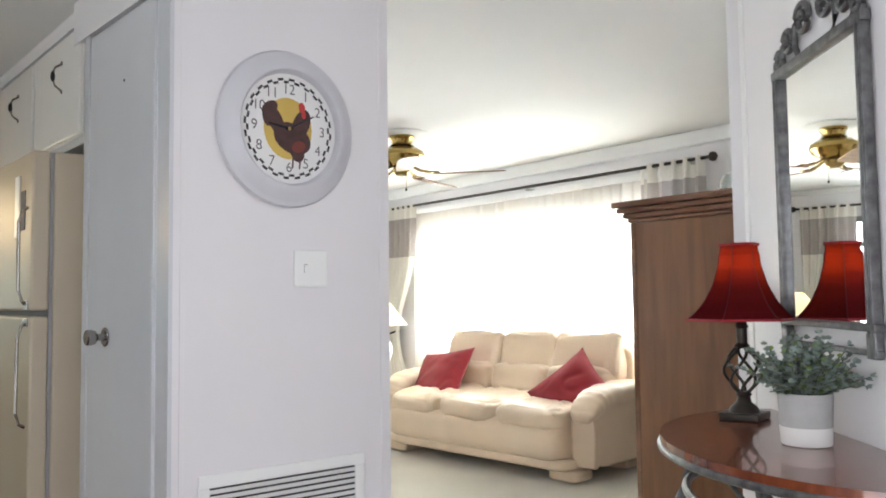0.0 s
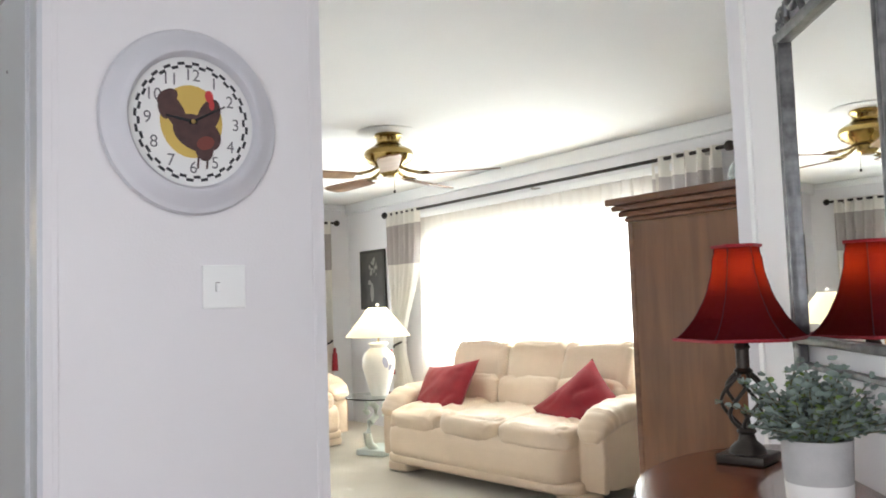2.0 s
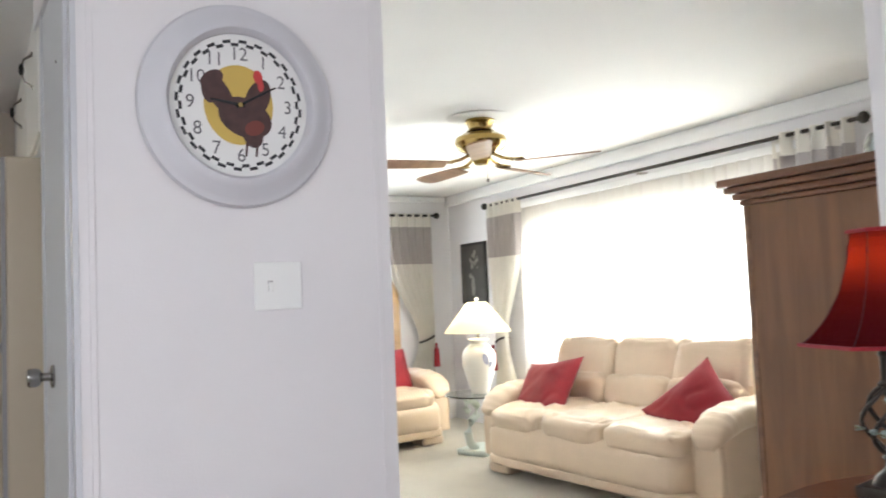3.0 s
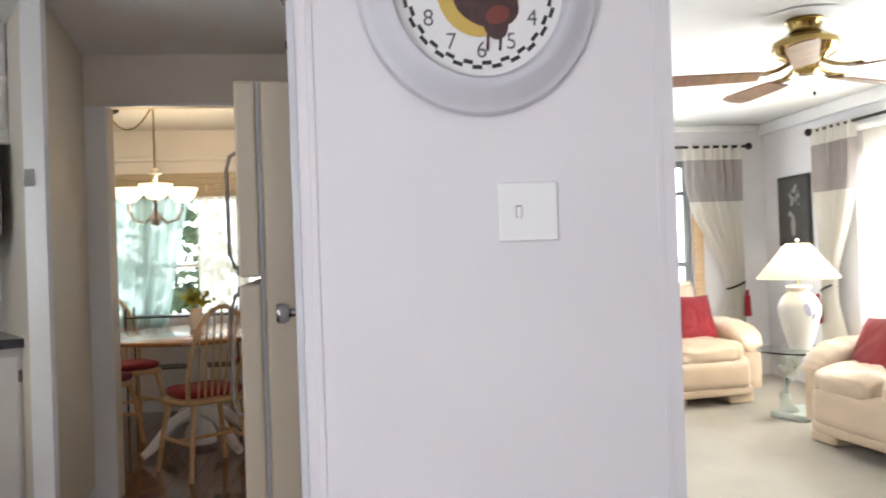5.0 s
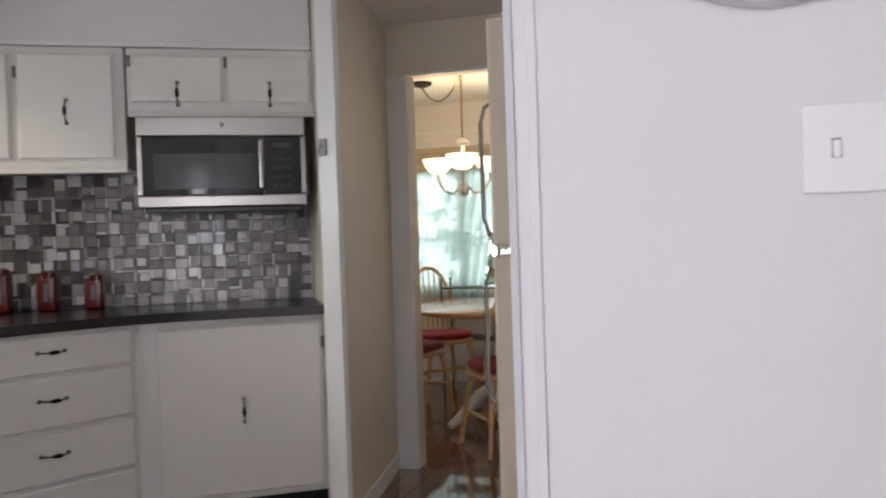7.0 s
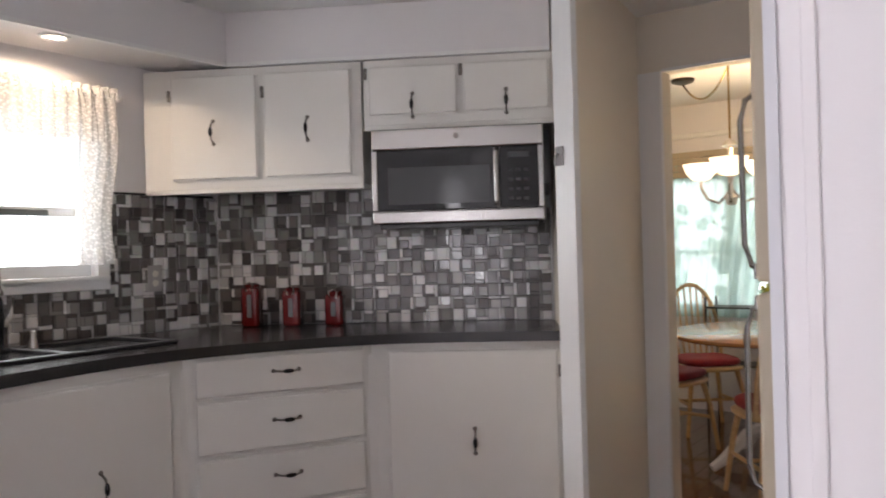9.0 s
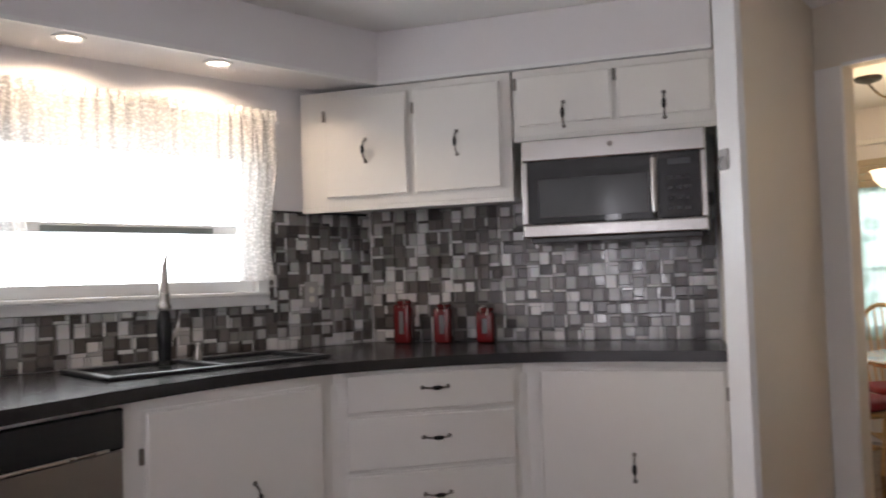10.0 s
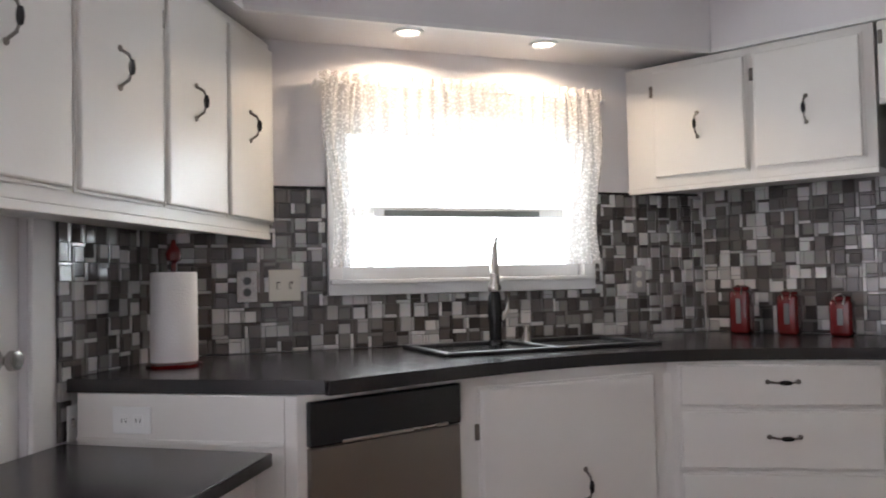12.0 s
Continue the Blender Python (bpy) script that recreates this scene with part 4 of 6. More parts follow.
# ---- clock ----
clock = thing("wall_clock_round", pose(0.364, -0.001, 1.746), "round white wall clock with a rooster dial", "clock")
clock.scale = (0.962, 1, 1.012)
part("frame", moved(lathe([(0.176, 0.004), (0.247, 0.002), (0.250, 0.008), (0.244, 0.018), (0.236, 0.020), (0.228, 0.024), (0.205, 0.040), (0.192, 0.046), (0.184, 0.046), (0.178, 0.038), (0.174, 0.022)], 96), pose(0, 0, 0, 90)), CLOCKW, clock, "moulded white plastic rim", True)
dialp = part("dial", moved(lathe([(0, 0.018), (0.1765, 0.018), (0.1765, 0.006)], 80), pose(0, 0, 0, 90)), DIAL, clock, "white printed dial")
YD = -0.0195


def flat(poly, y, bm=None):
    b = bmesh.new()
    b.faces.new([b.verts.new((x, y, z)) for x, z in poly])
    return join(bm, b)


def blob(cx, cz, rx, rz, y, rot=0.0, n=28, bm=None):
    c, s_ = math.cos(radians(rot)), math.sin(radians(rot))
    return flat([(cx + rx * math.cos(2 * math.pi * i / n) * c - rz * math.sin(2 * math.pi * i / n) * s_, cz + rx * math.cos(2 * math.pi * i / n) * s_ + rz * math.sin(2 * math.pi * i / n) * c) for i in range(n)], y, bm)


part("sun_disc", blob(-0.003, 0.0, 0.088, 0.098, YD), YELLOW, dialp, "ochre disc")
bird = blob(0.012, -0.030, 0.070, 0.048, YD - 0.0006, -18)
blob(0.045, 0.018, 0.030, 0.052, YD - 0.0009, -25, bm=bird)
blob(-0.050, 0.022, 0.026, 0.055, YD - 0.0010, 30, bm=bird)
blob(-0.070, 0.058, 0.032, 0.020, YD - 0.0008, 35, bm=bird)
blob(-0.078, 0.030, 0.018, 0.030, YD - 0.0013, 10, bm=bird)
blob(0.030, -0.070, 0.026, 0.034, YD - 0.0012, 15, bm=bird)
for x in (0.012, 0.038):
    flat([(x, -0.09), (x + 0.006, -0.09), (x + 0.003, -0.125), (x - 0.003, -0.125)], YD - 0.0008, bird)
part("rooster_print", bird, BROWN, dialp, "dark brown rooster shape")
comb = blob(0.047, 0.072, 0.012, 0.017, YD - 0.0014, 10)
blob(0.054, 0.050, 0.008, 0.014, YD - 0.0014, 0, bm=comb)
part("comb_print", comb, COMB, dialp)
blobr = blob(0.035, -0.055, 0.026, 0.018, YD - 0.0016, 20)
part("feather_print", blobr, material("russet_print", (0.17, 0.035, 0.025), 0.5), dialp)
for i in range(48):
    a0_, a1_ = 2 * math.pi * i / 48, 2 * math.pi * (i + 1) / 48
    r0, r1 = (0.1445, 0.1525) if i % 2 else (0.1530, 0.1610)
    part("check_mark", flat([(q * math.sin(a), q * math.cos(a)) for q, a in ((r0, a0_), (r1, a0_), (r1, a1_), (r0, a1_))], YD), INK, dialp)
for i in range(1, 13):
    fc = bpy.data.curves.new("numeral", "FONT")
    fc.body, fc.size, fc.align_x, fc.align_y = str(i), 0.046, "CENTER", "CENTER"
    tmp = new("numeral", fc)
    me = bpy.data.meshes.new_from_object(tmp.evaluated_get(bpy.context.evaluated_depsgraph_get()))
    bpy.data.objects.remove(tmp)
    me.materials.append(GREYINK)
    a = 2 * math.pi * i / 12
    ob = new("numeral", me)
    ob.parent = dialp
    ob.matrix_basis = pose(0.124 * math.sin(a), YD, 0.124 * math.cos(a), 90)
for nm, ang, ln, w in (("hour_hand", 278, 0.075, 0.005), ("minute_hand", 62, 0.105, 0.004)):
    part(nm, moved(flat([(-w, -0.012), (w, -0.012), (w * 0.5, ln), (-w * 0.5, ln)], -0.022), pose(0, 0, 0, 0, ang, 0)), BLACK, clock, "thin black hand")
part("hub", moved(lathe([(0, 0), (0.006, 0), (0.006, 0.004), (0, 0.004)], 14), pose(0, -0.020, 0, 90)), BRASS, clock)

# ---- mirror, console table, lamp, plant ----
mir = thing("wall_mirror_framed", MIR_M(0.655, 0.004, 1.09), "tall mirror in an antique silver scrolled metal frame", "mirror")
fw, fh = 0.29, 0.815
part("glass", box(-fw + 0.02, fw - 0.02, -0.012, -0.004, 0.03, fh - 0.02), MIRROR, mir)
fb = bmesh.new()
for x0, x1, z0, z1 in ((-fw, -fw + 0.014, 0, fh), (-fw + 0.020, -fw + 0.034, 0, fh), (fw - 0.014, fw, 0, fh), (fw - 0.034, fw - 0.020, 0, fh), (-fw - 0.006, fw + 0.006, 0.015, 0.035), (-fw - 0.006, fw + 0.006, fh - 0.03, fh)):
    box(x0, x1, -0.03, -0.001, z0, z1, 0.004, bm=fb)
part("frame", fb, PEWTER, mir, "worn silver double-bar frame", True)
part("lower_bar", box(-fw - 0.006, fw + 0.006, -0.026, -0.003, -0.045, -0.03, 0.004), PEWTER, mir)
for x in (-fw + 0.02, fw - 0.02):
    part("corner_block", box(x - 0.022, x + 0.022, -0.028, -0.003, -0.052, 0.012, 0.004), PEWTER, mir)


def scroll(r, turns=1.6, n=26, flip=1):
    pts = []
    for i in range(n):
        k = i / (n - 1)
        a = k * turns * 2 * math.pi
        rr = r * (1 - 0.75 * k)
        pts.append((flip * (rr * math.cos(a)), 0, rr * math.sin(a)))
    return pts


for i, (x, r, z) in enumerate(((-0.255, 0.030, 0.03), (-0.185, 0.042, 0.065), (-0.075, 0.055, 0.10), (0.075, 0.055, 0.10), (0.185, 0.042, 0.065), (0.255, 0.030, 0.03))):
    f = -1 if x < 0 else 1
    part("scroll", tube([(x + p[0], -0.014, fh + z + p[2]) for p in scroll(r, flip=f)], 0.010, 8), PEWTER, mir, "silver scroll crest", True)
    part("scroll_stem", tube([(x + f * r, -0.014, fh + z), (x + f * r * 1.1, -0.014, fh + z * 0.4), (x + f * r * 0.6, -0.014, fh - 0.005)], 0.009, 8), PEWTER, mir, "", True)

ZT = 0.82
tab = thing("console_table", MIR_M(0.80, 0.004, 0), "half-round cherry console table on scrolled silver legs", "console table")


def demi(a, b, n=30):
    return [(a * math.cos(math.pi + math.pi * i / n), b * math.sin(math.pi + math.pi * i / n)) for i in range(n + 1)]


part("tabletop", prism(demi(0.606, 0.496), ZT - 0.022, ZT, 0.007), CHERRY, tab, "polished cherry top")
part("rim", tube([(x, y, ZT - 0.030) for x, y in demi(0.604, 0.494)], 0.0105, 10), PEWTER, tab, "silver metal rim", True)
part("apron_band", tube([(x, y, ZT - 0.15) for x, y in demi(0.53, 0.43)], 0.012, 8), PEWTER, tab, "", True)
for ang in (188, 235, 305, 352):
    c_, s_ = math.cos(radians(ang)), math.sin(radians(ang))
    prof = [(0.50, ZT - 0.03), (0.47, ZT - 0.08), (0.50, ZT - 0.15), (0.53, ZT - 0.22), (0.50, ZT - 0.32), (0.40, 0.34), (0.36, 0.22), (0.40, 0.10), (0.46, 0.03), (0.50, 0.012)]
    part("leg", tube([(r * 1.06 * c_, r * 0.86 * s_ - 0.012, z) for r, z in prof], 0.017, 10), PEWTER, tab, "curved silver metal leg", True)
for ang in (212, 270, 328):
    c_, s_ = math.cos(radians(ang)), math.sin(radians(ang))
    part("fan_brace", tube([(0.10 * c_, 0.10 * s_ - 0.01, 0.30), (0.30 * c_, 0.28 * s_, 0.50), (0.49 * c_, 0.46 * s_, ZT - 0.15)], 0.009, 8), PEWTER, tab, "", True)
part("lower_shelf", prism(demi(0.36, 0.33), 0.29, 0.305, 0.002), CHERRY, tab, "small lower shelf")
part("stretcher", tube([(-0.45, -0.012, 0.30), (0.45, -0.012, 0.30)], 0.01), PEWTER, tab, "", True)

lx, ly = on_mirror(0.421, 0.174)
lamp = thing("table_lamp", pose(lx, ly, ZT + 0.001, 0, 0, 12), "dark iron cage table lamp with a red bell shade, lit", "table lamp")
part("base", join(box(-0.060, 0.060, -0.060, 0.060, 0, 0.022, 0.004), moved(lathe([(0.046, 0), (0.040, 0.014), (0.022, 0.030), (0.018, 0.045), (0.024, 0.052), (0.018, 0.062), (0, 0.062)], 24), pose(0, 0, 0.022))), IRON, lamp, "stepped square iron base", True)
for k in range(6):
    pts = []
    for j in range(15):
        u = j / 14
        a = 2 * math.pi * k / 6 + u * 2.0
        r = 0.012 + 0.044 * math.sin(math.pi * u) ** 0.8
        pts.append((r * math.cos(a), r * math.sin(a), 0.08 + 0.14 * u))
    part("cage_bar", tube(pts, 0.0048, 8), IRON, lamp, "twisted iron cage bar", True)
part("neck", lathe([(0, 0.215), (0.018, 0.215), (0.024, 0.222), (0.016, 0.230), (0.016, 0.275), (0.020, 0.28), (0.012, 0.30), (0, 0.30)], 20), IRON, lamp, "", True)
MAROON = material("maroon_braid", (0.05, 0.005, 0.008), 0.8)
SH = [(0.056, 0.535), (0.060, 0.50), (0.072, 0.44), (0.096, 0.38), (0.130, 0.33), (0.162, 0.302)]
SH = [(r0 + (r1 - r0) * k / 4 - 0.003 * math.sin(math.pi * k / 4), z0 + (z1 - z0) * k / 4) for (r0, z0), (r1, z1) in zip(SH, SH[1:]) for k in range(4)] + [SH[-1]]
part("shade", lathe(SH, 6), SHADE_RED, lamp, "red fabric bell shade")
for k in range(6):
    a = 2 * math.pi * k / 6
    part("seam", tube([(r * 1.004 * math.cos(a), r * 1.004 * math.sin(a), z) for r, z in SH], 0.0013, 6), MAROON, lamp, "dark red seam")
for r, z in ((0.058, 0.533), (0.163, 0.303)):
    part("shade_trim", tube([(r * math.cos(2 * math.pi * i / 6), r * math.sin(2 * math.pi * i / 6), z) for i in range(6)], 0.0045, 6, closed=True), RED, lamp)
part("bulb", moved(lathe([(0, 0), (0.012, 0.0), (0.014, 0.02), (0.028, 0.05), (0.028, 0.07), (0.015, 0.09), (0, 0.095)], 16), pose(0, 0, 0.36)), BULB, lamp, "glowing bulb", True)
part("cord", tube([(0.05, 0.05, 0.006), (0.09, 0.07, 0.004), (0.15, 0.09, 0.004), (0.19, 0.10, 0.004)], 0.003, 6), BLACK, lamp, "black power cord")
bulb("table_lamp_light", (lx, ly, ZT + 0.470), 0.75, (1.0, 0.60, 0.28), 0.02)

px_, py_ = on_mirror(0.842, 0.16)
pot = thing("potted_plant", pose(px_, py_, ZT + 0.001), "eucalyptus plant in a grey and white concrete pot", "plant")
part("pot", lathe([(0, 0.002), (0.062, 0.045), (0.066, 0.125), (0.0665, 0.129), (0.060, 0.129), (0.057, 0.115), (0, 0.115)], 40), CONCRETE, pot, "grey concrete upper pot", True)
part("pot_base", lathe([(0, 0), (0.058, 0), (0.0605, 0.004), (0.0630, 0.046), (0.0620, 0.046), (0, 0.046)], 40), WHITEPAINT, pot, "white-dipped pot foot", True)
rng = random.Random(7)


def leaf_bm(bm, p, d, up, size):
    """A small rounded leaf, slightly cupped."""
    side = d.cross(up).normalized()
    n = side.cross(d).normalized()
    w = size * 0.58
    vs = [bm.verts.new(p + d * size * a + side * w * b + n * size * c) for a, b, c in ((0, 0, 0), (0.3, 0.8, 0.05), (0.7, 0.85, 0.04), (1.0, 0.15, -0.03), (0.95, -0.2, -0.03), (0.65, -0.9, 0.04), (0.25, -0.75, 0.05), (0.5, 0, -0.04))]
    for i in range(7):
        bm.faces.new((vs[i], vs[(i + 1) % 7], vs[7]))


leaves, young, stems = bmesh.new(), bmesh.new(), bmesh.new()
for k in range(130):
    a, tilt = rng.uniform(0, 2 * math.pi), rng.uniform(0.03, 1.02)
    ln = rng.uniform(0.06, 0.125) if k % 7 else rng.uniform(0.13, 0.165)
    d0 = V3((math.cos(a) * math.sin(tilt), math.sin(a) * math.sin(tilt), math.cos(tilt)))
    p, pts = V3((0.03 * math.cos(a), 0.03 * math.sin(a), 0.115)), []
    for j in range(9):
        pts.append(p.copy())
        p = p + d0 * ln / 8
        d0 = (d0 + V3((rng.uniform(-.14, .14), rng.uniform(-.14, .14), -0.06))).normalized()
        for q in range(5):
            ld = (d0 + V3((rng.uniform(-1, 1), rng.uniform(-1, 1), rng.uniform(-.6, .9)))).normalized()
            leaf_bm(young if rng.random() < 0.12 else leaves, p, ld, V3((rng.uniform(-.3, .3), rng.uniform(-.3, .3), 1)), rng.uniform(0.010, 0.017))
    tube(pts, 0.0016, 5, stems)
part("foliage", leaves, LEAF, pot, "dusty blue-green round leaves")
part("young_leaves", young, LEAFY, pot, "fresh yellow-green leaves")
tagged(part("stems", stems, STEM, pot), kind="stuff")
part("soil", moved(lathe([(0, 0), (0.057, 0)], 24), pose(0, 0, 0.118)), STEM, pot)

# ---- living room ----
AX, AY0, AY1, AZ = 2.247, -0.60, 0.126, 1.545
arm = thing("armoire", pose(AX, 0, 0), "tall brown oak armoire with a dark crown moulding", "armoire")
part("side_panel", box(0.0, 0.022, AY0, AY1, 0.09, AZ, 0.003), OAK, arm, "wide-grained oak side panel")
part("carcass", box(0.024, 0.98, AY0, AY1 - 0.03, 0.09, AZ), OAK, arm)
part("front_stile", box(-0.004, 0.03, AY1 - 0.028, AY1, 0.09, AZ, 0.004), OAKDARK, arm, "dark front edge")
part("plinth", box(0.0, 1.0, AY0 + 0.02, AY1 - 0.01, 0.0, 0.088, 0.006), OAKDARK, arm)
for d0, d1, z0, z1 in ((0.012, 0.0, AZ, AZ + 0.02), (0.028, 0.0, AZ + 0.021, AZ + 0.045), (0.048, 0.0, AZ + 0.046, AZ + 0.07), (0.066, 0.0, AZ + 0.071, AZ + 0.10)):
    part("crown", box(-d0, 1.0 + d0, AY0, AY1 + d0, z0, z1, 0.007, 3), OAKDARK, arm, "stepped crown moulding")
for x in (0.26, 0.74):
    dd_ = part("door", box(x - 0.235, x + 0.235, AY1 - 0.028, AY1 - 0.006, 0.10, AZ - 0.02, 0.004), OAK, arm)
    part("knob", moved(lathe([(0, 0), (0.012, 0.004), (0.016, 0.016), (0, 0.024)], 14), pose(x + (0.19 if x < 0.5 else -0.19), AY1 - 0.006, 0.8, -90)), BRASS, dd_, "", True)
for x, y, r in ((2.43, -0.30, 0.052), (2.52, -0.40, 0.042), (2.40, -0.46, 0.040)):
    g = thing("glass_bowl", pose(x, y, AZ + 0.101), "clear round glass bowl standing on the armoire", "glass bowl", "glass bowls")
    part("bowl", lathe([(0, 0.002), (r * 0.5, 0.002), (r * 0.9, r * 0.5), (r, r * 1.0), (r * 0.8, r * 1.6), (r * 0.55, r * 1.9), (r * 0.52, r * 1.9), (r * 0.76, r * 1.55), (r * 0.95, r), (r * 0.84, r * 0.5), (0, 0.006)], 28), GLASS, g, "", True)


def loft(rings, seg=28, power=0.8, bm=None):
    """A closed skin through rings (centre, side, up, half width, half height) of rounded section."""
    b = bmesh.new()
    rows = []
    for c, sd, up, w, h in rings:
        row = []
        for i in range(seg):
            a = 2 * math.pi * i / seg
            x, z = math.cos(a), math.sin(a)
            row.append(b.verts.new(V3(c) + V3(sd) * w * math.copysign(abs(x) ** power, x) + V3(up) * h * math.copysign(abs(z) ** power, z)))
        rows.append(row)
    for ra, rb in zip(rows, rows[1:]):
        for i in range(seg):
            b.faces.new((ra[i], ra[(i + 1) % seg], rb[(i + 1) % seg], rb[i]))
    b.faces.new(rows[0][::-1])
    b.faces.new(rows[-1])
    bmesh.ops.recalc_face_normals(b, faces=b.faces)
    return join(bm, b)


def arm_roll(sx, seed):
    """The padded top of an arm: level from the back, then curling down over the front."""
    line = [(0.40, 0.535), (0.36, 0.546), (0.22, 0.552), (0.05, 0.550), (-0.10, 0.540), (-0.19, 0.522), (-0.26, 0.498), (-0.31, 0.462), (-0.340, 0.420), (-0.350, 0.385)]
    size = [(0.06, 0.03), (0.105, 0.065), (0.112, 0.072), (0.115, 0.074), (0.117, 0.075), (0.118, 0.074), (0.116, 0.070), (0.108, 0.060), (0.090, 0.044), (0.048, 0.022)]
    fine = []
    for i in range(len(line) - 1):
        for j in range(5):
            k = j / 5
            fine.append([line[i][q] + (line[i + 1][q] - line[i][q]) * k for q in (0, 1)] + [size[i][q] + (size[i + 1][q] - size[i][q]) * k for q in (0, 1)])
    fine.append([*line[-1], *size[-1]])
    rings = []
    for i, (y, z, w, h) in enumerate(fine):
        p, q = fine[max(0, i - 2)], fine[min(len(fine) - 1, i + 2)]
        d = V3((0, q[0] - p[0], q[1] - p[1])).normalized()
        up = V3((0, d.z, -d.y)) if d.y < 0 else V3((0, -d.z, d.y))
        fold = 0.006 * noise.noise((i * 0.5, seed * 3.3, 0.0))
        rings.append(((sx * (0.01 + 0.5 * fold), y, z + fold), (1, 0, 0), up, w + fold, h + fold))
    b = loft(rings)
    for v in b.verts:
        t = V3((v.co.x * 11 + seed, v.co.y * 9, v.co.z * 11))
        v.co.z += 0.007 * noise.noise(t) - 0.004 * max(0, 1 - 5 * abs(noise.noise(t * 0.8 + V3((3, 1, 7)))))
    return b


def seat_unit(name, m, seats, label, category):
    """A leather sofa or armchair: local x along its width, its front at -y."""
    sw = 0.555 if seats > 1 else 0.62
    w = seats * sw
    t = thing(name, m, label, category)
    part("base", cushion(w / 2 + 0.03, 0.440, 0.150, 0.10, 1, 0.006, ez=0.50, ey=0.42), LEATHER, t, "bulging padded leather base", True, pose(0, -0.05, 0.245))
    part("base_roll", cushion(w / 2 + 0.06, 0.440, 0.048, 0.10, 2, 0.003, ez=0.5, ey=0.3), LEATHER, t, "padded lower roll", True, pose(0, -0.03, 0.113))
    for x in (-w / 2 + 0.02, w / 2 - 0.02):
        for y in (-0.30, 0.30):
            part("foot", cushion(0.115, 0.105, 0.040, 0.3, 5), LEATHER, t, "leather-covered block foot", True, pose(x, y, 0.040))
    for i in range(seats):
        x = -w / 2 + sw * (i + 0.5)
        part("seat_cushion", cushion(sw / 2 + 0.010, 0.375, 0.088, 0.30, 10 + i, 0.019, ez=0.55, ey=0.40, n=36), LEATHER, t, "puffy seat cushion with a rolled front", True, pose(x, -0.120, 0.410, 3))
        part("lumbar_cushion", cushion(sw / 2 + 0.004, 0.095, 0.130, 0.26, 20 + i, 0.016, ez=0.55, ey=0.55), LEATHER, t, "lower back cushion", True, pose(x, 0.20, 0.555, -14))
        part("back_cushion", cushion(sw / 2 + 0.008, 0.085, 0.190, 0.17, 30 + i, 0.028, ez=0.30, ey=0.5, n=36), LEATHER, t, "wrinkled upper back cushion", True, pose(x, 0.300, 0.735, -17))
        seam = [(x + (k - 0.5) * sw * 0.94, 0.175 + 0.02 * abs(k - 0.5), 0.652 + 0.028 * math.sin(math.pi * k)) for k in [j / 12 for j in range(13)]]
        part("piping", tube(seam, 0.005, 6), LEATHER, t, "curved seam of the back", True)
    part("back_frame", cushion(w / 2 + 0.05, 0.075, 0.36, 0.12, 3, 0.0, ez=0.3), LEATHER, t, "", True, pose(0, 0.40, 0.48, -9))
    for sx in (-1, 1):
        ax = sx * (w / 2 + 0.110)
        part("arm", cushion(0.100, 0.365, 0.215, 0.16, 40 + sx, 0.005, ez=0.25), LEATHER, t, "smooth leather arm side", True, pose(ax, 0.055, 0.315))
        part("arm_roll", arm_roll(sx, 50 + sx), LEATHER, t, "padded rolled arm top", True, pose(ax - sx * 0.004, 0, 0))
        arch = [(-0.092, 0.10), (-0.096, 0.30), (-0.090, 0.40), (-0.060, 0.455), (0.0, 0.472), (0.060, 0.455), (0.090, 0.40), (0.096, 0.30), (0.092, 0.10)]
        fp = part("arm_front", moved(prism(arch, -0.02, 0.02, 0.008), pose(0, 0, 0, 90)), LEATHER, t, "flat arm front panel", True, pose(ax, -0.318, 0))
        part("piping", tube([(x * 0.90, -0.020, 0.01 + z * 0.97) for x, z in arch], 0.0055, 6), LEATHER, fp, "raised leather piping", True)
    return t


SOFA = pose(3.34, 2.20, 0, 0, 0, -84)
seat_unit("sofa", SOFA, 3, "cream leather three-seat sofa with puffy cushions", "sofa")
CHAIR = pose(2.66, 4.60, 0, 0, 0, 8)
seat_unit("armchair", CHAIR, 1, "cream leather armchair in the room corner", "armchair")


def pillow(m, s=0.21):
    t = thing("throw_pillow", m, "dark red square cotton throw pillow", "pillow", "red pillows")
    b = bmesh.new()
    n = 30
    for side in (1, -1):
        g = []
        for j in range(n + 1):
            row = []
            for i in range(n + 1):
                u, v = 2 * i / n - 1, 2 * j / n - 1
                pin = 1 + 0.06 * (u * u + v * v) - 0.10 * (1 - u * u * v * v) * 0.5
                h = 0.075 * max(0, (1 - u ** 4) * (1 - v ** 4)) ** 0.6 + (0.014 * noise.noise((u * 2.1, v * 2.1, side * 3 + s * 40)) - 0.010 * max(0, 1 - 5 * abs(noise.noise((u * 1.3 + 4, v * 1.3, s * 30))))) * (1 - u ** 4) * (1 - v ** 4)
                row.append(b.verts.new((u * s * pin, v * s * pin, side * max(0, h))))
            g.append(row)
        for j in range(n):
            for i in range(n):
                b.faces.new((g[j][i], g[j][i + 1], g[j + 1][i + 1], g[j + 1][i]))
    bmesh.ops.remove_doubles(b, verts=b.verts, dist=0.0008)
    part("cover", b, RED, t, "", True)
    return t


pillow(SOFA @ pose(-0.64, -0.085, 0.548, 52, -8, 3), 0.248)
pillow(SOFA @ pose(0.66, -0.07, 0.525, 50, 36, -20), 0.23)
pillow(CHAIR @ pose(0.10, -0.04, 0.63, 65, 3, 4), 0.19)

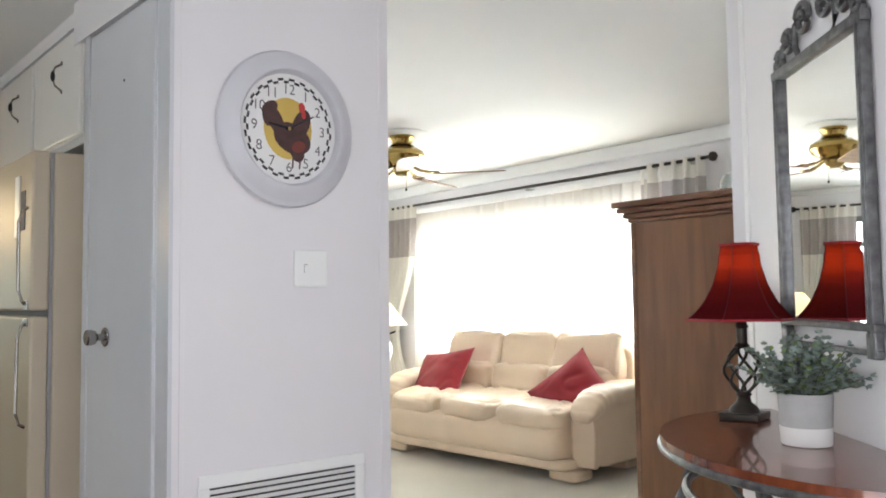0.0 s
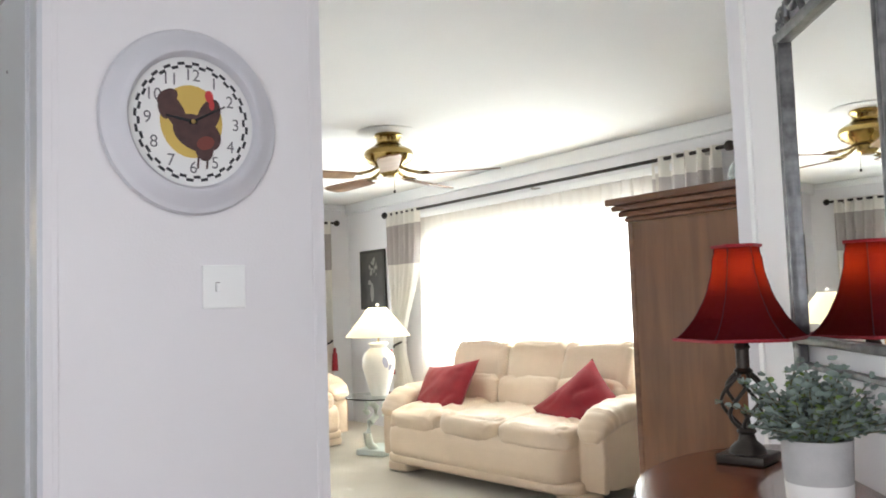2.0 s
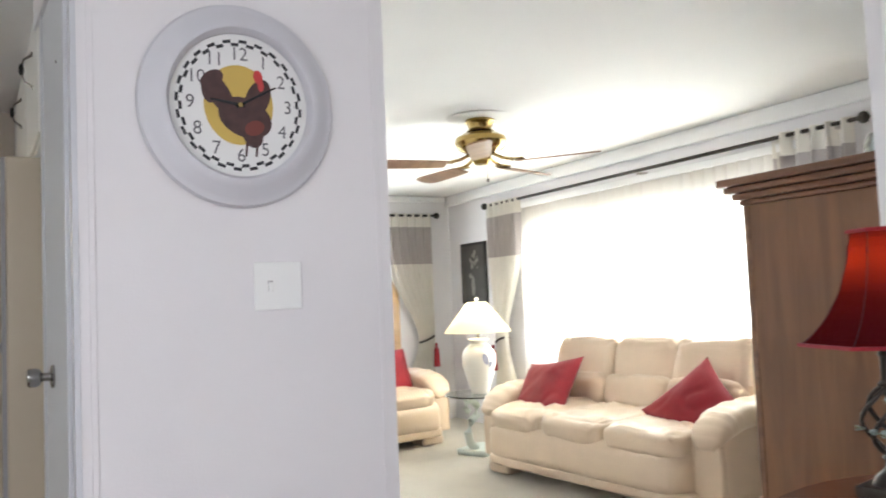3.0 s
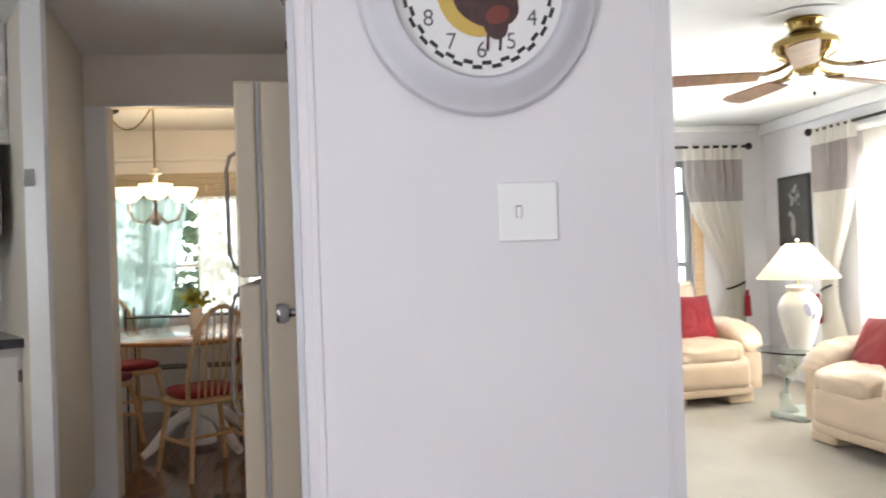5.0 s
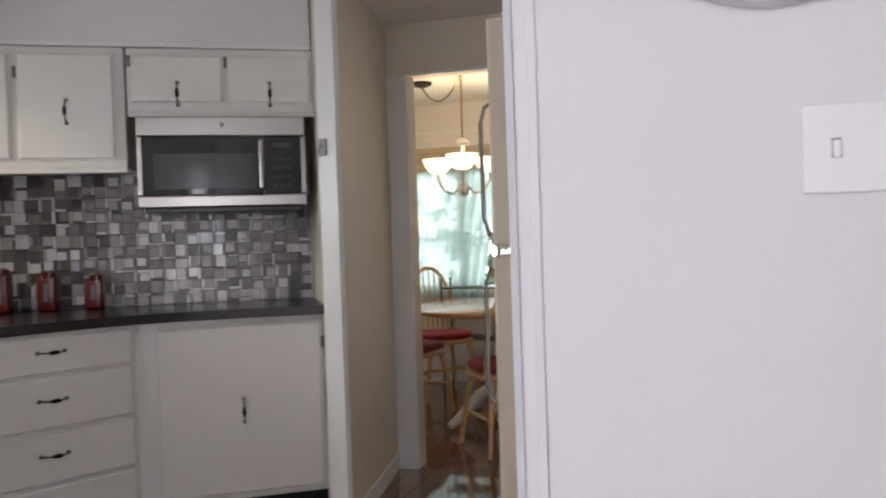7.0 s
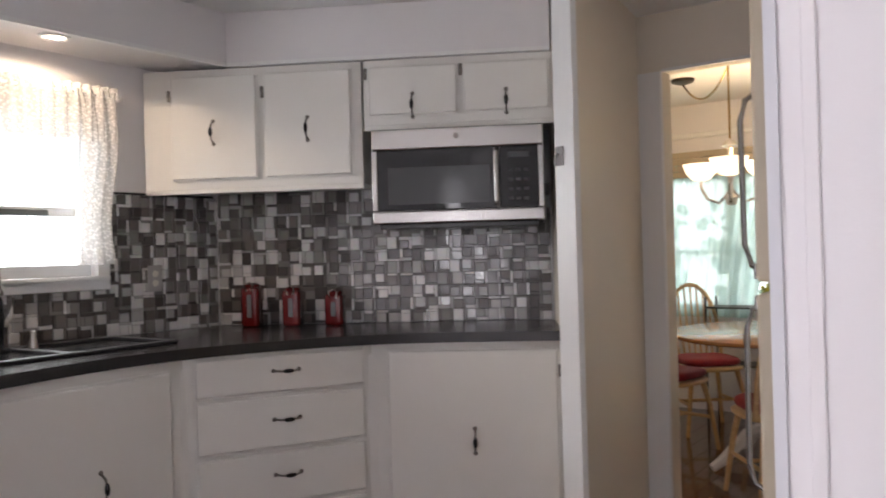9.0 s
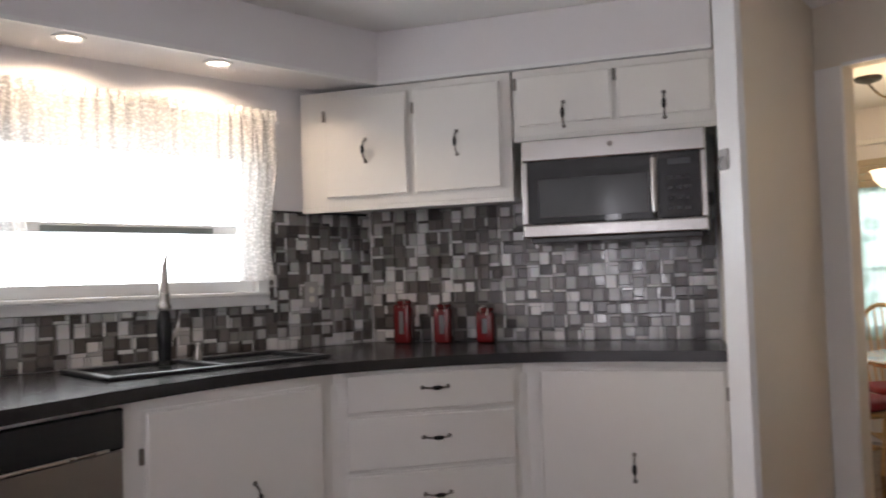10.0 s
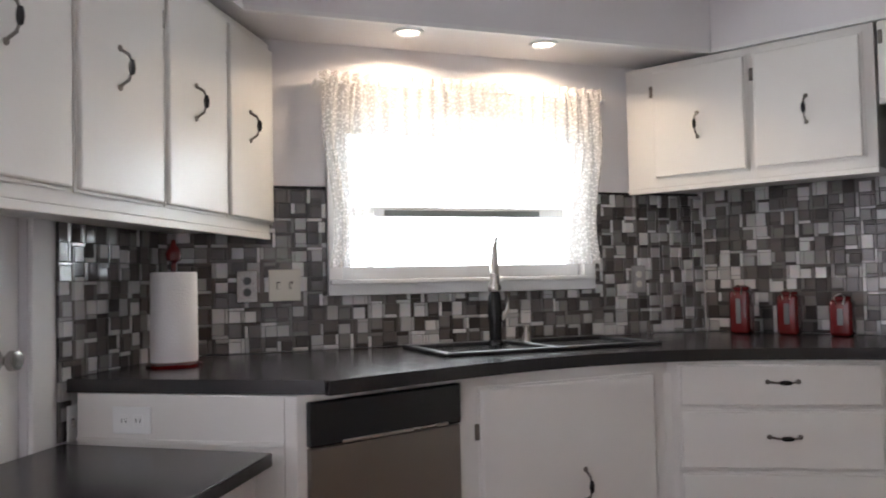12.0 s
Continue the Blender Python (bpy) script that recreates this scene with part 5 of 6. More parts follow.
# end table with lamp
et = thing("end_table", pose(3.17, 3.70, 0, 0, 0, 25), "glass-topped end table on a pale scrolled plaster base", "side table")
part("glass_top", lathe([(0, 0.462), (0.29, 0.462), (0.295, 0.468), (0.29, 0.474), (0, 0.474)], 48), GLASS, et, "round clear glass top", True)
part("foot", box(-0.17, 0.17, -0.14, 0.14, 0, 0.05, 0.012, 3), PALEPLASTER, et, "", True)
for sx in (-1, 1):
    pts = [(sx * x, 0, z) for x, z in ((0.10, 0.05), (0.17, 0.10), (0.20, 0.19), (0.15, 0.27), (0.07, 0.31), (0.06, 0.38), (0.12, 0.43), (0.20, 0.43), (0.22, 0.38), (0.18, 0.35))]
    part("scroll_bracket", tube(pts, 0.036, 10, r2=0.022), PALEPLASTER, et, "thick pale scroll bracket", True)
part("support_ring", lathe([(0.0, 0.44), (0.13, 0.44), (0.13, 0.461), (0, 0.461)], 28), PALEPLASTER, et)
l2 = thing("table_lamp", pose(3.17, 3.70, 0.4745), "white ceramic vase lamp with a cream coolie shade, lit", "table lamp")
part("vase", lathe([(0, 0), (0.070, 0), (0.076, 0.012), (0.078, 0.03), (0.108, 0.13), (0.136, 0.24), (0.138, 0.30), (0.120, 0.35), (0.085, 0.385), (0.066, 0.40), (0.072, 0.415), (0.086, 0.43), (0.078, 0.44), (0, 0.44)], 40), CERAMIC, l2, "cream ceramic vase", True)
part("painted_motif", join(blob(-0.02, 0.28, 0.026, 0.048, -0.1385, 20), blob(0.025, 0.24, 0.014, 0.028, -0.137, -30)), material("blue_grey_print", (0.30, 0.30, 0.38), 0.4), l2, "blue-grey painted motif")
part("shade", lathe([(0.078, 0.735), (0.276, 0.492)], 40), SHADE_CREAM, l2, "cream pleated cone shade", True)
part("finial", lathe([(0.004, 0.70), (0.004, 0.745), (0.016, 0.752), (0.012, 0.768), (0, 0.772)], 14), CERAMIC, l2, "", True)
part("stem", lathe([(0.008, 0.43), (0.008, 0.735)], 10), BRASS, l2)
part("bulb", moved(lathe([(0, 0), (0.012, 0), (0.028, 0.04), (0.02, 0.08), (0, 0.09)], 14), pose(0, 0, 0.55)), BULB, l2, "glowing bulb", True)
bulb("vase_lamp_light", (3.17, 3.70, 1.09), 22, (1.0, 0.80, 0.50), 0.04)

pic = thing("framed_picture", pose(XL - 0.004, 4.98, 1.49, 0, 0, -90), "dark framed flower print on the wall", "picture")
part("frame", box(-0.245, 0.245, -0.025, -0.001, -0.305, 0.305, 0.006), BLACKFRAME, pic, "thin black frame")
part("print", box(-0.215, 0.215, -0.0275, -0.0255, -0.275, 0.275), PICTURE, pic, "dark printed sheet")
fl = bmesh.new()
r2 = random.Random(3)
for i in range(16):
    blob(r2.gauss(0, 0.05), 0.10 + r2.gauss(0, 0.06), r2.uniform(0.01, 0.03), r2.uniform(0.01, 0.025), -0.029 - i * 0.0001, r2.uniform(0, 90), 12, fl)
blob(0.0, -0.13, 0.035, 0.10, -0.0285, 0, 18, fl)
part("flower_print", fl, PICFLOWER, pic, "grey vase of flowers")


def drape(name, m, width, label, tied=0.0, side=1):
    """A curtain on rings: cream top, taupe band, cream length; tied draws it to one side at mid height."""
    t = thing(name, m, label, "curtain", "grey-banded curtains")
    L = 2.08

    def gather(k):
        if not tied:
            return (0, 1.0)
        q = math.exp(-((k - 0.62) / 0.26) ** 2)
        return (side * tied * q, 1 - 0.68 * q)
    for nm, k0, k1, mat in (("heading", 0.0, 0.065, DRAPE), ("band", 0.065, 0.245, BAND), ("length", 0.245, 1.0, DRAPE)):
        b = cloth(width, L, max(4, int(width * 11)), 0.032, gather, nz=60, seed=3)
        # keep only this strip of the sheet
        zs0, zs1 = -k0 * L, -k1 * L
        bmesh.ops.delete(b, geom=[f for f in b.faces if not (zs1 <= f.calc_center_median().z <= zs0)], context="FACES")
        part(nm, b, mat, t, "cream cotton" if mat is DRAPE else "taupe grey band", True)
    if tied:
        x = side * tied
        part("tieback", tube([(x + 0.14 * width * math.cos(a), 0.05 * math.sin(a), -0.62 * L + 0.03 * math.cos(a)) for a in [2 * math.pi * i / 20 for i in range(20)]], 0.010, 8, closed=True), IRON, t, "dark braided tieback", True)
        part("tassel", moved(lathe([(0, 0), (0.012, -0.004), (0.018, -0.03), (0.014, -0.045), (0.026, -0.06), (0.034, -0.24), (0, -0.245)], 18), pose(x + side * 0.08, -0.05, -0.64 * L)), TASSEL, t, "red cord tassel", True)
    return t


XR, ZR = 3.835, 2.112
rod = thing("curtain_rod", pose(XR, 0, ZR), "long dark iron curtain rod with ball finials", "curtain rod")
part("pole", tube([(0, 0.72, 0), (0, 4.58, 0)], 0.0125, 12), IRON, rod, "", True)
for y in (0.69, 4.61):
    part("finial", moved(lathe([(0, -0.034), (0.022, -0.026), (0.034, 0), (0.022, 0.026), (0, 0.034)], 18), pose(0, y, 0)), IRON, rod, "ball finial", True)
for y in (0.85, 2.44, 4.45):
    part("bracket", box(-0.008, XL - XR - 0.002, y - 0.008, y + 0.008, -0.03, -0.013, 0.002), NICKEL, rod, "small metal bracket")
drape("curtain", pose(XR, 4.30, ZR + 0.02, 0, 0, -90), 0.58, "cream curtain with a taupe band, tied beside the window", 0.10, -1)
drape("curtain", pose(XR, 1.02, ZR + 0.02, 0, 0, -90), 0.52, "cream curtain with a taupe band hanging behind the armoire")
she = thing("sheer_curtain", pose(XL - 0.045, 2.62, 2.03, 0, 0, -90), "white sheer curtain glowing with daylight", "curtain")
part("sheer", cloth(2.95, 1.55, 30, 0.016, nz=8, nx=240, seed=1), SHEER, she, "", True)
part("track", box(-1.50, 1.50, -0.02, 0.02, -0.0, 0.05, 0.004), TRIM, she, "white curtain track")

lwin = thing("window_living", pose(XL + 0.06, 2.525, 0, 0, 0, -90), "wide white picture window flooded with daylight", "window", kind="structure")
lf = bmesh.new()
for x0, x1, z0, z1 in ((-1.52, 1.52, 0.665, 0.72), (-1.52, 1.52, 1.79, 1.845), (-1.52, -1.46, 0.72, 1.79), (1.46, 1.52, 0.72, 1.79), (-0.53, -0.48, 0.72, 1.79), (0.48, 0.53, 0.72, 1.79)):
    box(x0, x1, -0.02, 0.03, z0, z1, 0.003, bm=lf)
part("frame", lf, TRIM, lwin)
for x0, x1 in ((-1.46, -0.53), (-0.48, 0.48), (0.53, 1.46)):
    g = part("pane", box(x0, x1, 0.0, 0.004, 0.72, 1.79), GLASS, lwin)
    g.visible_shadow = False
fwin = thing("window_far", pose(2.6, YF + 0.05, 0), "double-hung window behind the armchair", "window", kind="structure")
ff = bmesh.new()
for x0, x1, z0, z1 in ((-0.6, 0.6, 0.62, 0.68), (-0.6, 0.6, 1.94, 2.0), (-0.6, -0.54, 0.68, 1.94), (0.54, 0.6, 0.68, 1.94), (-0.54, 0.54, 1.02, 1.07), (-0.54, 0.54, 1.68, 1.72)):
    box(x0, x1, -0.02, 0.03, z0, z1, 0.003, bm=ff)
part("frame", ff, material("grey_sash", (0.28, 0.29, 0.30), 0.5), fwin, "grey sash bars")
g = part("pane", box(-0.54, 0.54, 0.032, 0.036, 0.68, 1.94), GLASS, fwin)
g.visible_shadow = False
frod = thing("curtain_rod", pose(0, YF - 0.09, ZR), "short dark iron curtain rod with ball finials", "curtain rod")
part("pole", tube([(1.95, 0, 0), (3.70, 0, 0)], 0.0125, 12), IRON, frod, "", True)
part("finial", moved(lathe([(0, -0.034), (0.022, -0.026), (0.034, 0), (0.022, 0.026), (0, 0.034)], 18), pose(3.73, 0, 0)), IRON, frod, "ball finial", True)
part("bracket", box(3.56, 3.575, 0.0, 0.088, -0.03, -0.013, 0.002), IRON, frod)
drape("curtain", pose(3.38, YF - 0.09, ZR + 0.02), 0.58, "cream curtain with a taupe band, tied back with a red tassel", 0.18, 1)
solid("trim_far_window", box(3.203, 3.30, YF - 0.02, YF - 0.001, 0.55, 2.05, 0.004), BEECH, "light wooden window casing", "trim", "structure")

# ceiling fan
fan = thing("ceiling_fan", pose(2.32, 2.10, H), "polished brass ceiling fan with brown blades", "ceiling fan")
part("medallion", lathe([(0, -0.001), (0.19, -0.001), (0.20, -0.006), (0.17, -0.013), (0.10, -0.015), (0, -0.015)], 48), CEIL, fan, "white ceiling medallion", True)
part("canopy", lathe([(0, -0.016), (0.085, -0.016), (0.09, -0.03), (0.075, -0.045), (0.07, -0.07), (0.085, -0.085), (0.06, -0.095), (0, -0.095)], 36), BRASS, fan, "brass canopy", True)
part("motor", lathe([(0.06, -0.096), (0.11, -0.10), (0.150, -0.125), (0.158, -0.155), (0.140, -0.19), (0.095, -0.215), (0.07, -0.225), (0, -0.225)], 44), BRASS, fan, "rounded brass motor housing", True)
part("switch_housing", lathe([(0.045, -0.226), (0.062, -0.235), (0.060, -0.265), (0.04, -0.285), (0, -0.288)], 28), BRASS, fan, "", True)
for k in range(5):
    a = radians(-50 + 72 * k)
    ir = part("blade_iron", join(tube([(0.07, 0, -0.225), (0.13, 0, -0.255), (0.19, 0, -0.268)], 0.010, 8), box(0.17, 0.26, -0.035, 0.035, -0.275, -0.267, 0.003)), BRASS, fan, "brass blade bracket", True, pose(0, 0, 0, 0, 0, math.degrees(a)))
    bl = [(0.22, -0.050), (0.30, -0.058), (0.62, -0.070), (0.69, -0.055), (0.71, 0.0), (0.69, 0.055), (0.62, 0.070), (0.30, 0.058), (0.22, 0.050)]
    part("blade", moved(prism(bl, -0.004, 0.004, 0.0015), pose(0, 0, -0.282, 10, 0, 0)), BLADE, fan, "brown wooden blade", False, pose(0, 0, 0, 0, 0, math.degrees(a)))
part("pull_chain", tube([(0.05, 0.02, -0.27), (0.05, 0.02, -0.36)], 0.0015, 6), BRASS, fan)
part("pull_knob", moved(lathe([(0, 0), (0.008, 0.006), (0.006, 0.02), (0, 0.022)], 12), pose(0.05, 0.02, -0.385)), BLACK, fan, "", True)

# ---- desk wall door ----
dl = thing("door_desk_wall", LEFT_M(1.16, 0.0, 0), "white panelled door beside the desk", "door", kind="structure")
part("leaf", box(-0.385, 0.385, 0.02, 0.055, 0.01, 2.03, 0.003), TRIM, dl)
for x0, x1 in ((0.39, 0.47), (-0.47, -0.39)):
    part("casing", box(x0, x1, -0.016, -0.001, 0, 2.06, 0.004), TRIM, dl)
part("casing_head", box(-0.47, 0.47, -0.016, -0.001, 2.061, 2.13, 0.004), TRIM, dl)
part("door_knob", moved(lathe([(0, 0), (0.028, 0), (0.012, 0.012), (0.012, 0.03), (0.026, 0.045), (0.024, 0.062), (0, 0.066)], 20), pose(0.30, 0.02, 1.0, 90)), STEEL, dl, "steel door knob", True)

# ---- dining room ----
DT = (-0.95, 3.88)
dt = thing("dining_table", pose(*DT, 0), "oval honey-coloured wooden dining table on a white pedestal", "dining table")
part("tabletop", moved(lathe([(0, 0.735), (0.56, 0.735), (0.57, 0.742), (0.57, 0.756), (0.56, 0.762), (0, 0.762)], 48), Matrix.Diagonal((1.0, 1.15, 1, 1))), HONEY, dt, "honey wood top", True)
part("pedestal", lathe([(0.10, 0.03), (0.10, 0.10), (0.055, 0.20), (0.075, 0.40), (0.055, 0.55), (0.09, 0.66), (0.20, 0.70), (0.20, 0.733), (0, 0.733)], 28), WHITEPAINT, dt, "white turned pedestal", True)
for k in range(4):
    a = radians(45 + 90 * k)
    part("foot", tube([(0.06 * math.cos(a), 0.06 * math.sin(a), 0.24), (0.20 * math.cos(a), 0.20 * math.sin(a), 0.20), (0.36 * math.cos(a), 0.36 * math.sin(a), 0.06), (0.42 * math.cos(a), 0.42 * math.sin(a), 0.024)], 0.042, 8, r2=0.024), WHITEPAINT, dt, "white curved foot", True)


def windsor():
    t = thing("dining_chair", pose(0, 0, 0), "light wooden bow-back chair with a red seat pad", "chair", "chairs round the dining table")
    part("seat", cushion(0.215, 0.205, 0.022, 0.6, 1), BEECH, t, "shaped wooden seat", True, pose(0, 0, 0.43))
    for x, y in ((-0.15, -0.14), (0.15, -0.14), (-0.13, 0.14), (0.13, 0.14)):
        part("leg", tube([(x, y, 0.425), (x * 1.18, y * 1.2, 0.28), (x * 1.42, y * 1.42, 0.0)], 0.019, 8, r2=0.013), BEECH, t, "", True)
    for sx in (-1, 1):
        part("stretcher", tube([(sx * 0.185, -0.17, 0.20), (sx * 0.17, 0.17, 0.20)], 0.011, 8), BEECH, t, "", True)
    part("stretcher", tube([(-0.18, 0, 0.20), (0.18, 0, 0.20)], 0.011, 8), BEECH, t, "", True)
    bow = [(0.20 * math.cos(a), 0.17 + 0.05 + 0.05 * math.sin(a), 0.45 + 0.52 * math.sin(a) ** 0.8) for a in [math.pi * i / 24 for i in range(25)]]
    part("bow", tube(bow, 0.014, 8), BEECH, t, "bent wooden bow", True)
    for i in range(7):
        x = -0.135 + 0.045 * i
        top = 0.45 + 0.52 * math.sin(math.acos(max(-1, min(1, x / 0.20)))) ** 0.8
        part("spindle", tube([(x * 0.85, 0.17, 0.44), (x * 0.95, 0.215, 0.65), (x, 0.262, top)], 0.0065, 6), BEECH, t, "", True)
    part("seat_pad", cushion(0.195, 0.185, 0.032, 0.55, 2, 0.006), RED, t, "red tufted seat pad", True, pose(0, -0.01, 0.475))
    return t


ch = windsor()
ch.matrix_basis = pose(-0.80, 3.26, 0, 0, 0, 215)
copy_thing(ch, pose(-1.62, 3.95, 0, 0, 0, 75))
copy_thing(ch, pose(-0.60, 4.72, 0, 0, 0, -25))
copy_thing(ch, pose(-1.60, 4.60, 0, 0, 0, 40))

vs = thing("flower_vase", pose(-1.00, 4.12, 0.763), "white vase of yellow-green flowers on the table", "flowers")
part("vase", lathe([(0, 0), (0.04, 0), (0.055, 0.06), (0.04, 0.12), (0.05, 0.14), (0.04, 0.14), (0, 0.05)], 20), CERAMIC, vs, "", True)
fb_ = bmesh.new()
for i in range(110):
    a, t_ = rng.uniform(0, 6.28), rng.uniform(0, 1.2)
    d = V3((math.cos(a) * math.sin(t_), math.sin(a) * math.sin(t_), math.cos(t_)))
    leaf_bm(fb_, V3((0, 0, 0.14)) + d * rng.uniform(0.03, 0.12), d, V3((rng.uniform(-1, 1), rng.uniform(-1, 1), 0.4)), rng.uniform(0.02, 0.04))
part("blossoms", fb_, material("yellow_blossom", (0.42, 0.40, 0.05), 0.6, vary=0.4, scale=20), vs, "yellow-green blossoms")

CHX, CHY = -1.20, 3.92
chd = thing("chandelier", pose(CHX, CHY, 0.02), "three-light brass chandelier with white glass bowls, lit", "chandelier")
part("stem", lathe([(0.006, 1.83), (0.006, 2.26)], 10), BRASS, chd)
part("column", lathe([(0, 1.45), (0.03, 1.46), (0.035, 1.50), (0.012, 1.53), (0.012, 1.60), (0.028, 1.63), (0.035, 1.66), (0.014, 1.70), (0.014, 1.79), (0.05, 1.80), (0.03, 1.83), (0.008, 1.84), (0, 1.84)], 20), NICKEL, chd, "turned metal column", True)
for k in range(3):
    a = radians(-76 + 120 * k)
    c_, s_ = math.cos(a), math.sin(a)
    part("arm", tube([(0.01 * c_, 0.01 * s_, 1.54), (0.08 * c_, 0.08 * s_, 1.47), (0.16 * c_, 0.16 * s_, 1.50), (0.20 * c_, 0.20 * s_, 1.57), (0.20 * c_, 0.20 * s_, 1.615)], 0.009, 8), NICKEL, chd, "curved arm", True)
    part("glass_bowl", moved(lathe([(0.02, 0.0), (0.05, 0.008), (0.085, 0.045), (0.105, 0.10), (0.100, 0.10), (0.08, 0.05), (0.045, 0.014), (0.02, 0.006)], 28), pose(0.20 * c_, 0.20 * s_, 1.612)), OPAL, chd, "glowing white glass bowl", True)
    bulb("chandelier_light", (CHX + 0.20 * c_, CHY + 0.20 * s_, 1.78), 9, (1.0, 0.74, 0.42), 0.03)
swag = thing("ceiling_canopy", pose(-1.593, 4.28, H), "bronze ceiling canopy with a swagged chain", "chandelier canopy")
part("cup", lathe([(0, 0), (0.075, -0.001), (0.07, -0.02), (0.03, -0.035), (0, -0.036)], 24), IRON, swag, "", True)
pts = [(0.393 * u, -0.36 * u, -0.036 - 0.55 * u * (1 - u) - 0.0 * u) for u in [i / 20 for i in range(21)]]
part("chain", tube(pts, 0.006, 6), BRASS, swag, "brass chain swag")

dwn = thing("window_dining", pose(-1.2, DY + 0.04, 0), "wide dining room window looking onto greenery", "window", kind="structure")
df = bmesh.new()
for x0, x1, z0, z1 in ((-1.2, 1.2, 0.74, 0.80), (-1.2, 1.2, 1.74, 1.80), (-1.2, -1.14, 0.8, 1.74), (1.14, 1.2, 0.8, 1.74), (-0.44, -0.36, 0.8, 1.74), (0.32, 0.42, 0.8, 1.74), (-1.14, 1.14, 1.18, 1.21)):
    box(x0, x1, -0.02, 0.03, z0, z1, 0.003, bm=df)
part("frame", df, TRIM, dwn, "white window bars")
g = part("pane", box(-1.14, 1.14, 0.031, 0.035, 0.80, 1.74), GLASS, dwn)
g.visible_shadow = False
dsh = thing("sheer_curtain", pose(-1.80, DY - 0.05, 1.86), "pale green sheer curtain at the dining window", "curtain", "dining sheers")
part("sheer", cloth(1.15, 1.15, 11, 0.02, gather=lambda k: (-0.10 * k, 1 - 0.20 * k), nz=16, seed=8), TEAL, dsh, "", True)
dsh2 = thing("sheer_curtain", pose(-0.70, DY - 0.05, 1.86), "white sheer curtain panel at the dining window", "curtain", "dining sheers")
part("sheer", cloth(0.95, 1.15, 10, 0.02, nz=10, seed=11), SHEER, dsh2, "", True)
bl_ = thing("roman_blind", pose(-1.2, DY - 0.035, 1.96), "taupe folded roman blind at the window top", "blind")
for i in range(4):
    part("fold", box(-1.24, 1.24, -0.022 - 0.006 * i, 0.0 - 0.004 * i, -0.05 * (i + 1), -0.05 * i - 0.002, 0.008), TAUPE, bl_)
rk = thing("metal_rack", pose(-1.25, DY - 0.30, 0), "black metal rack under the dining window", "rack")
for z in (0.40, 0.66, 0.80):
    part("shelf", box(-0.42, 0.42, -0.12, 0.12, z, z + 0.012, 0.003), IRON, rk)
for x in (-0.42, 0.42):
    for y in (-0.12, 0.12):
        part("post", tube([(x, y, 0), (x, y, 0.88)], 0.008), IRON, rk)
# greenery outside the dining window
for i, (x, y, r) in enumerate(((-3.6, DY + 2.6, 1.2), (-2.0, DY + 2.9, 1.0), (0.6, DY + 2.8, 1.1))):
    tr = thing("garden_shrub", pose(x, y, -0.45), "tall leafy green garden shrub outside", "shrub", "garden shrubs")
    part("trunk", tube([(0, 0, 0), (0.05, 0, 0.8), (-0.03, 0.05, 1.7)], 0.06, 8, r2=0.02), STEM, tr)
    cb = bmesh.new()
    for k in range(420):
        d = V3((rng.gauss(0, 1), rng.gauss(0, 1), rng.gauss(0, 1))).normalized()
        rr = r * (0.45 + 0.55 * rng.random()) * (0.8 + 0.35 * noise.noise(d * 2.2 + V3((i, 0, 0))))
        leaf_bm(cb, V3((0, 0, 1.7)) + V3((d.x * rr * 0.8, d.y * rr * 0.5, d.z * rr)), d, V3((rng.uniform(-1, 1), rng.uniform(-1, 1), 0.5)), rng.uniform(0.08, 0.17))
    part("crown", cb, FOLIAGE, tr)

# ---- pieces: floor planks and mosaic tiles ----
plank_me = finish("plank", box(-0.058, 0.058, -0.58, 0.58, -0.011, 0.0, 0.0012, 1), FLOORW)
FX0, FX1, FY0, FY1 = -1.78, 0.757, 0.60, DY - 0.005
for i in range(22):
    x0 = FX0 + i * 0.1175
    x1 = min(x0 + 0.116, FX1)
    y = FY0 - (i % 3) * 0.36
    while y < FY1:
        y0, y1 = max(y, FY0), min(y + 1.160, FY1)
        if y1 - y0 > 0.02 and x1 - x0 > 0.02:
            whole = y1 - y0 > 1.159 and x1 - x0 > 0.115
            ob = new("plank", plank_me if whole else finish("plank", box(-(x1 - x0) / 2, (x1 - x0) / 2, -(y1 - y0) / 2, (y1 - y0) / 2, -0.011, 0.0, 0.0012, 1), FLOORW))
            ob.parent = floor
            ob.matrix_basis = pose((x0 + x1) / 2, (y0 + y1) / 2, 0.0)
        y += 1.162
part("plank_rest", box(-3.35, FX1, -3.6, FY0 - 0.002, -0.0115, -0.001), FLOORW, floor)
part("plank_rest", box(-3.35, FX0 - 0.002, FY0, FY1, -0.0115, -0.001), FLOORW, floor)


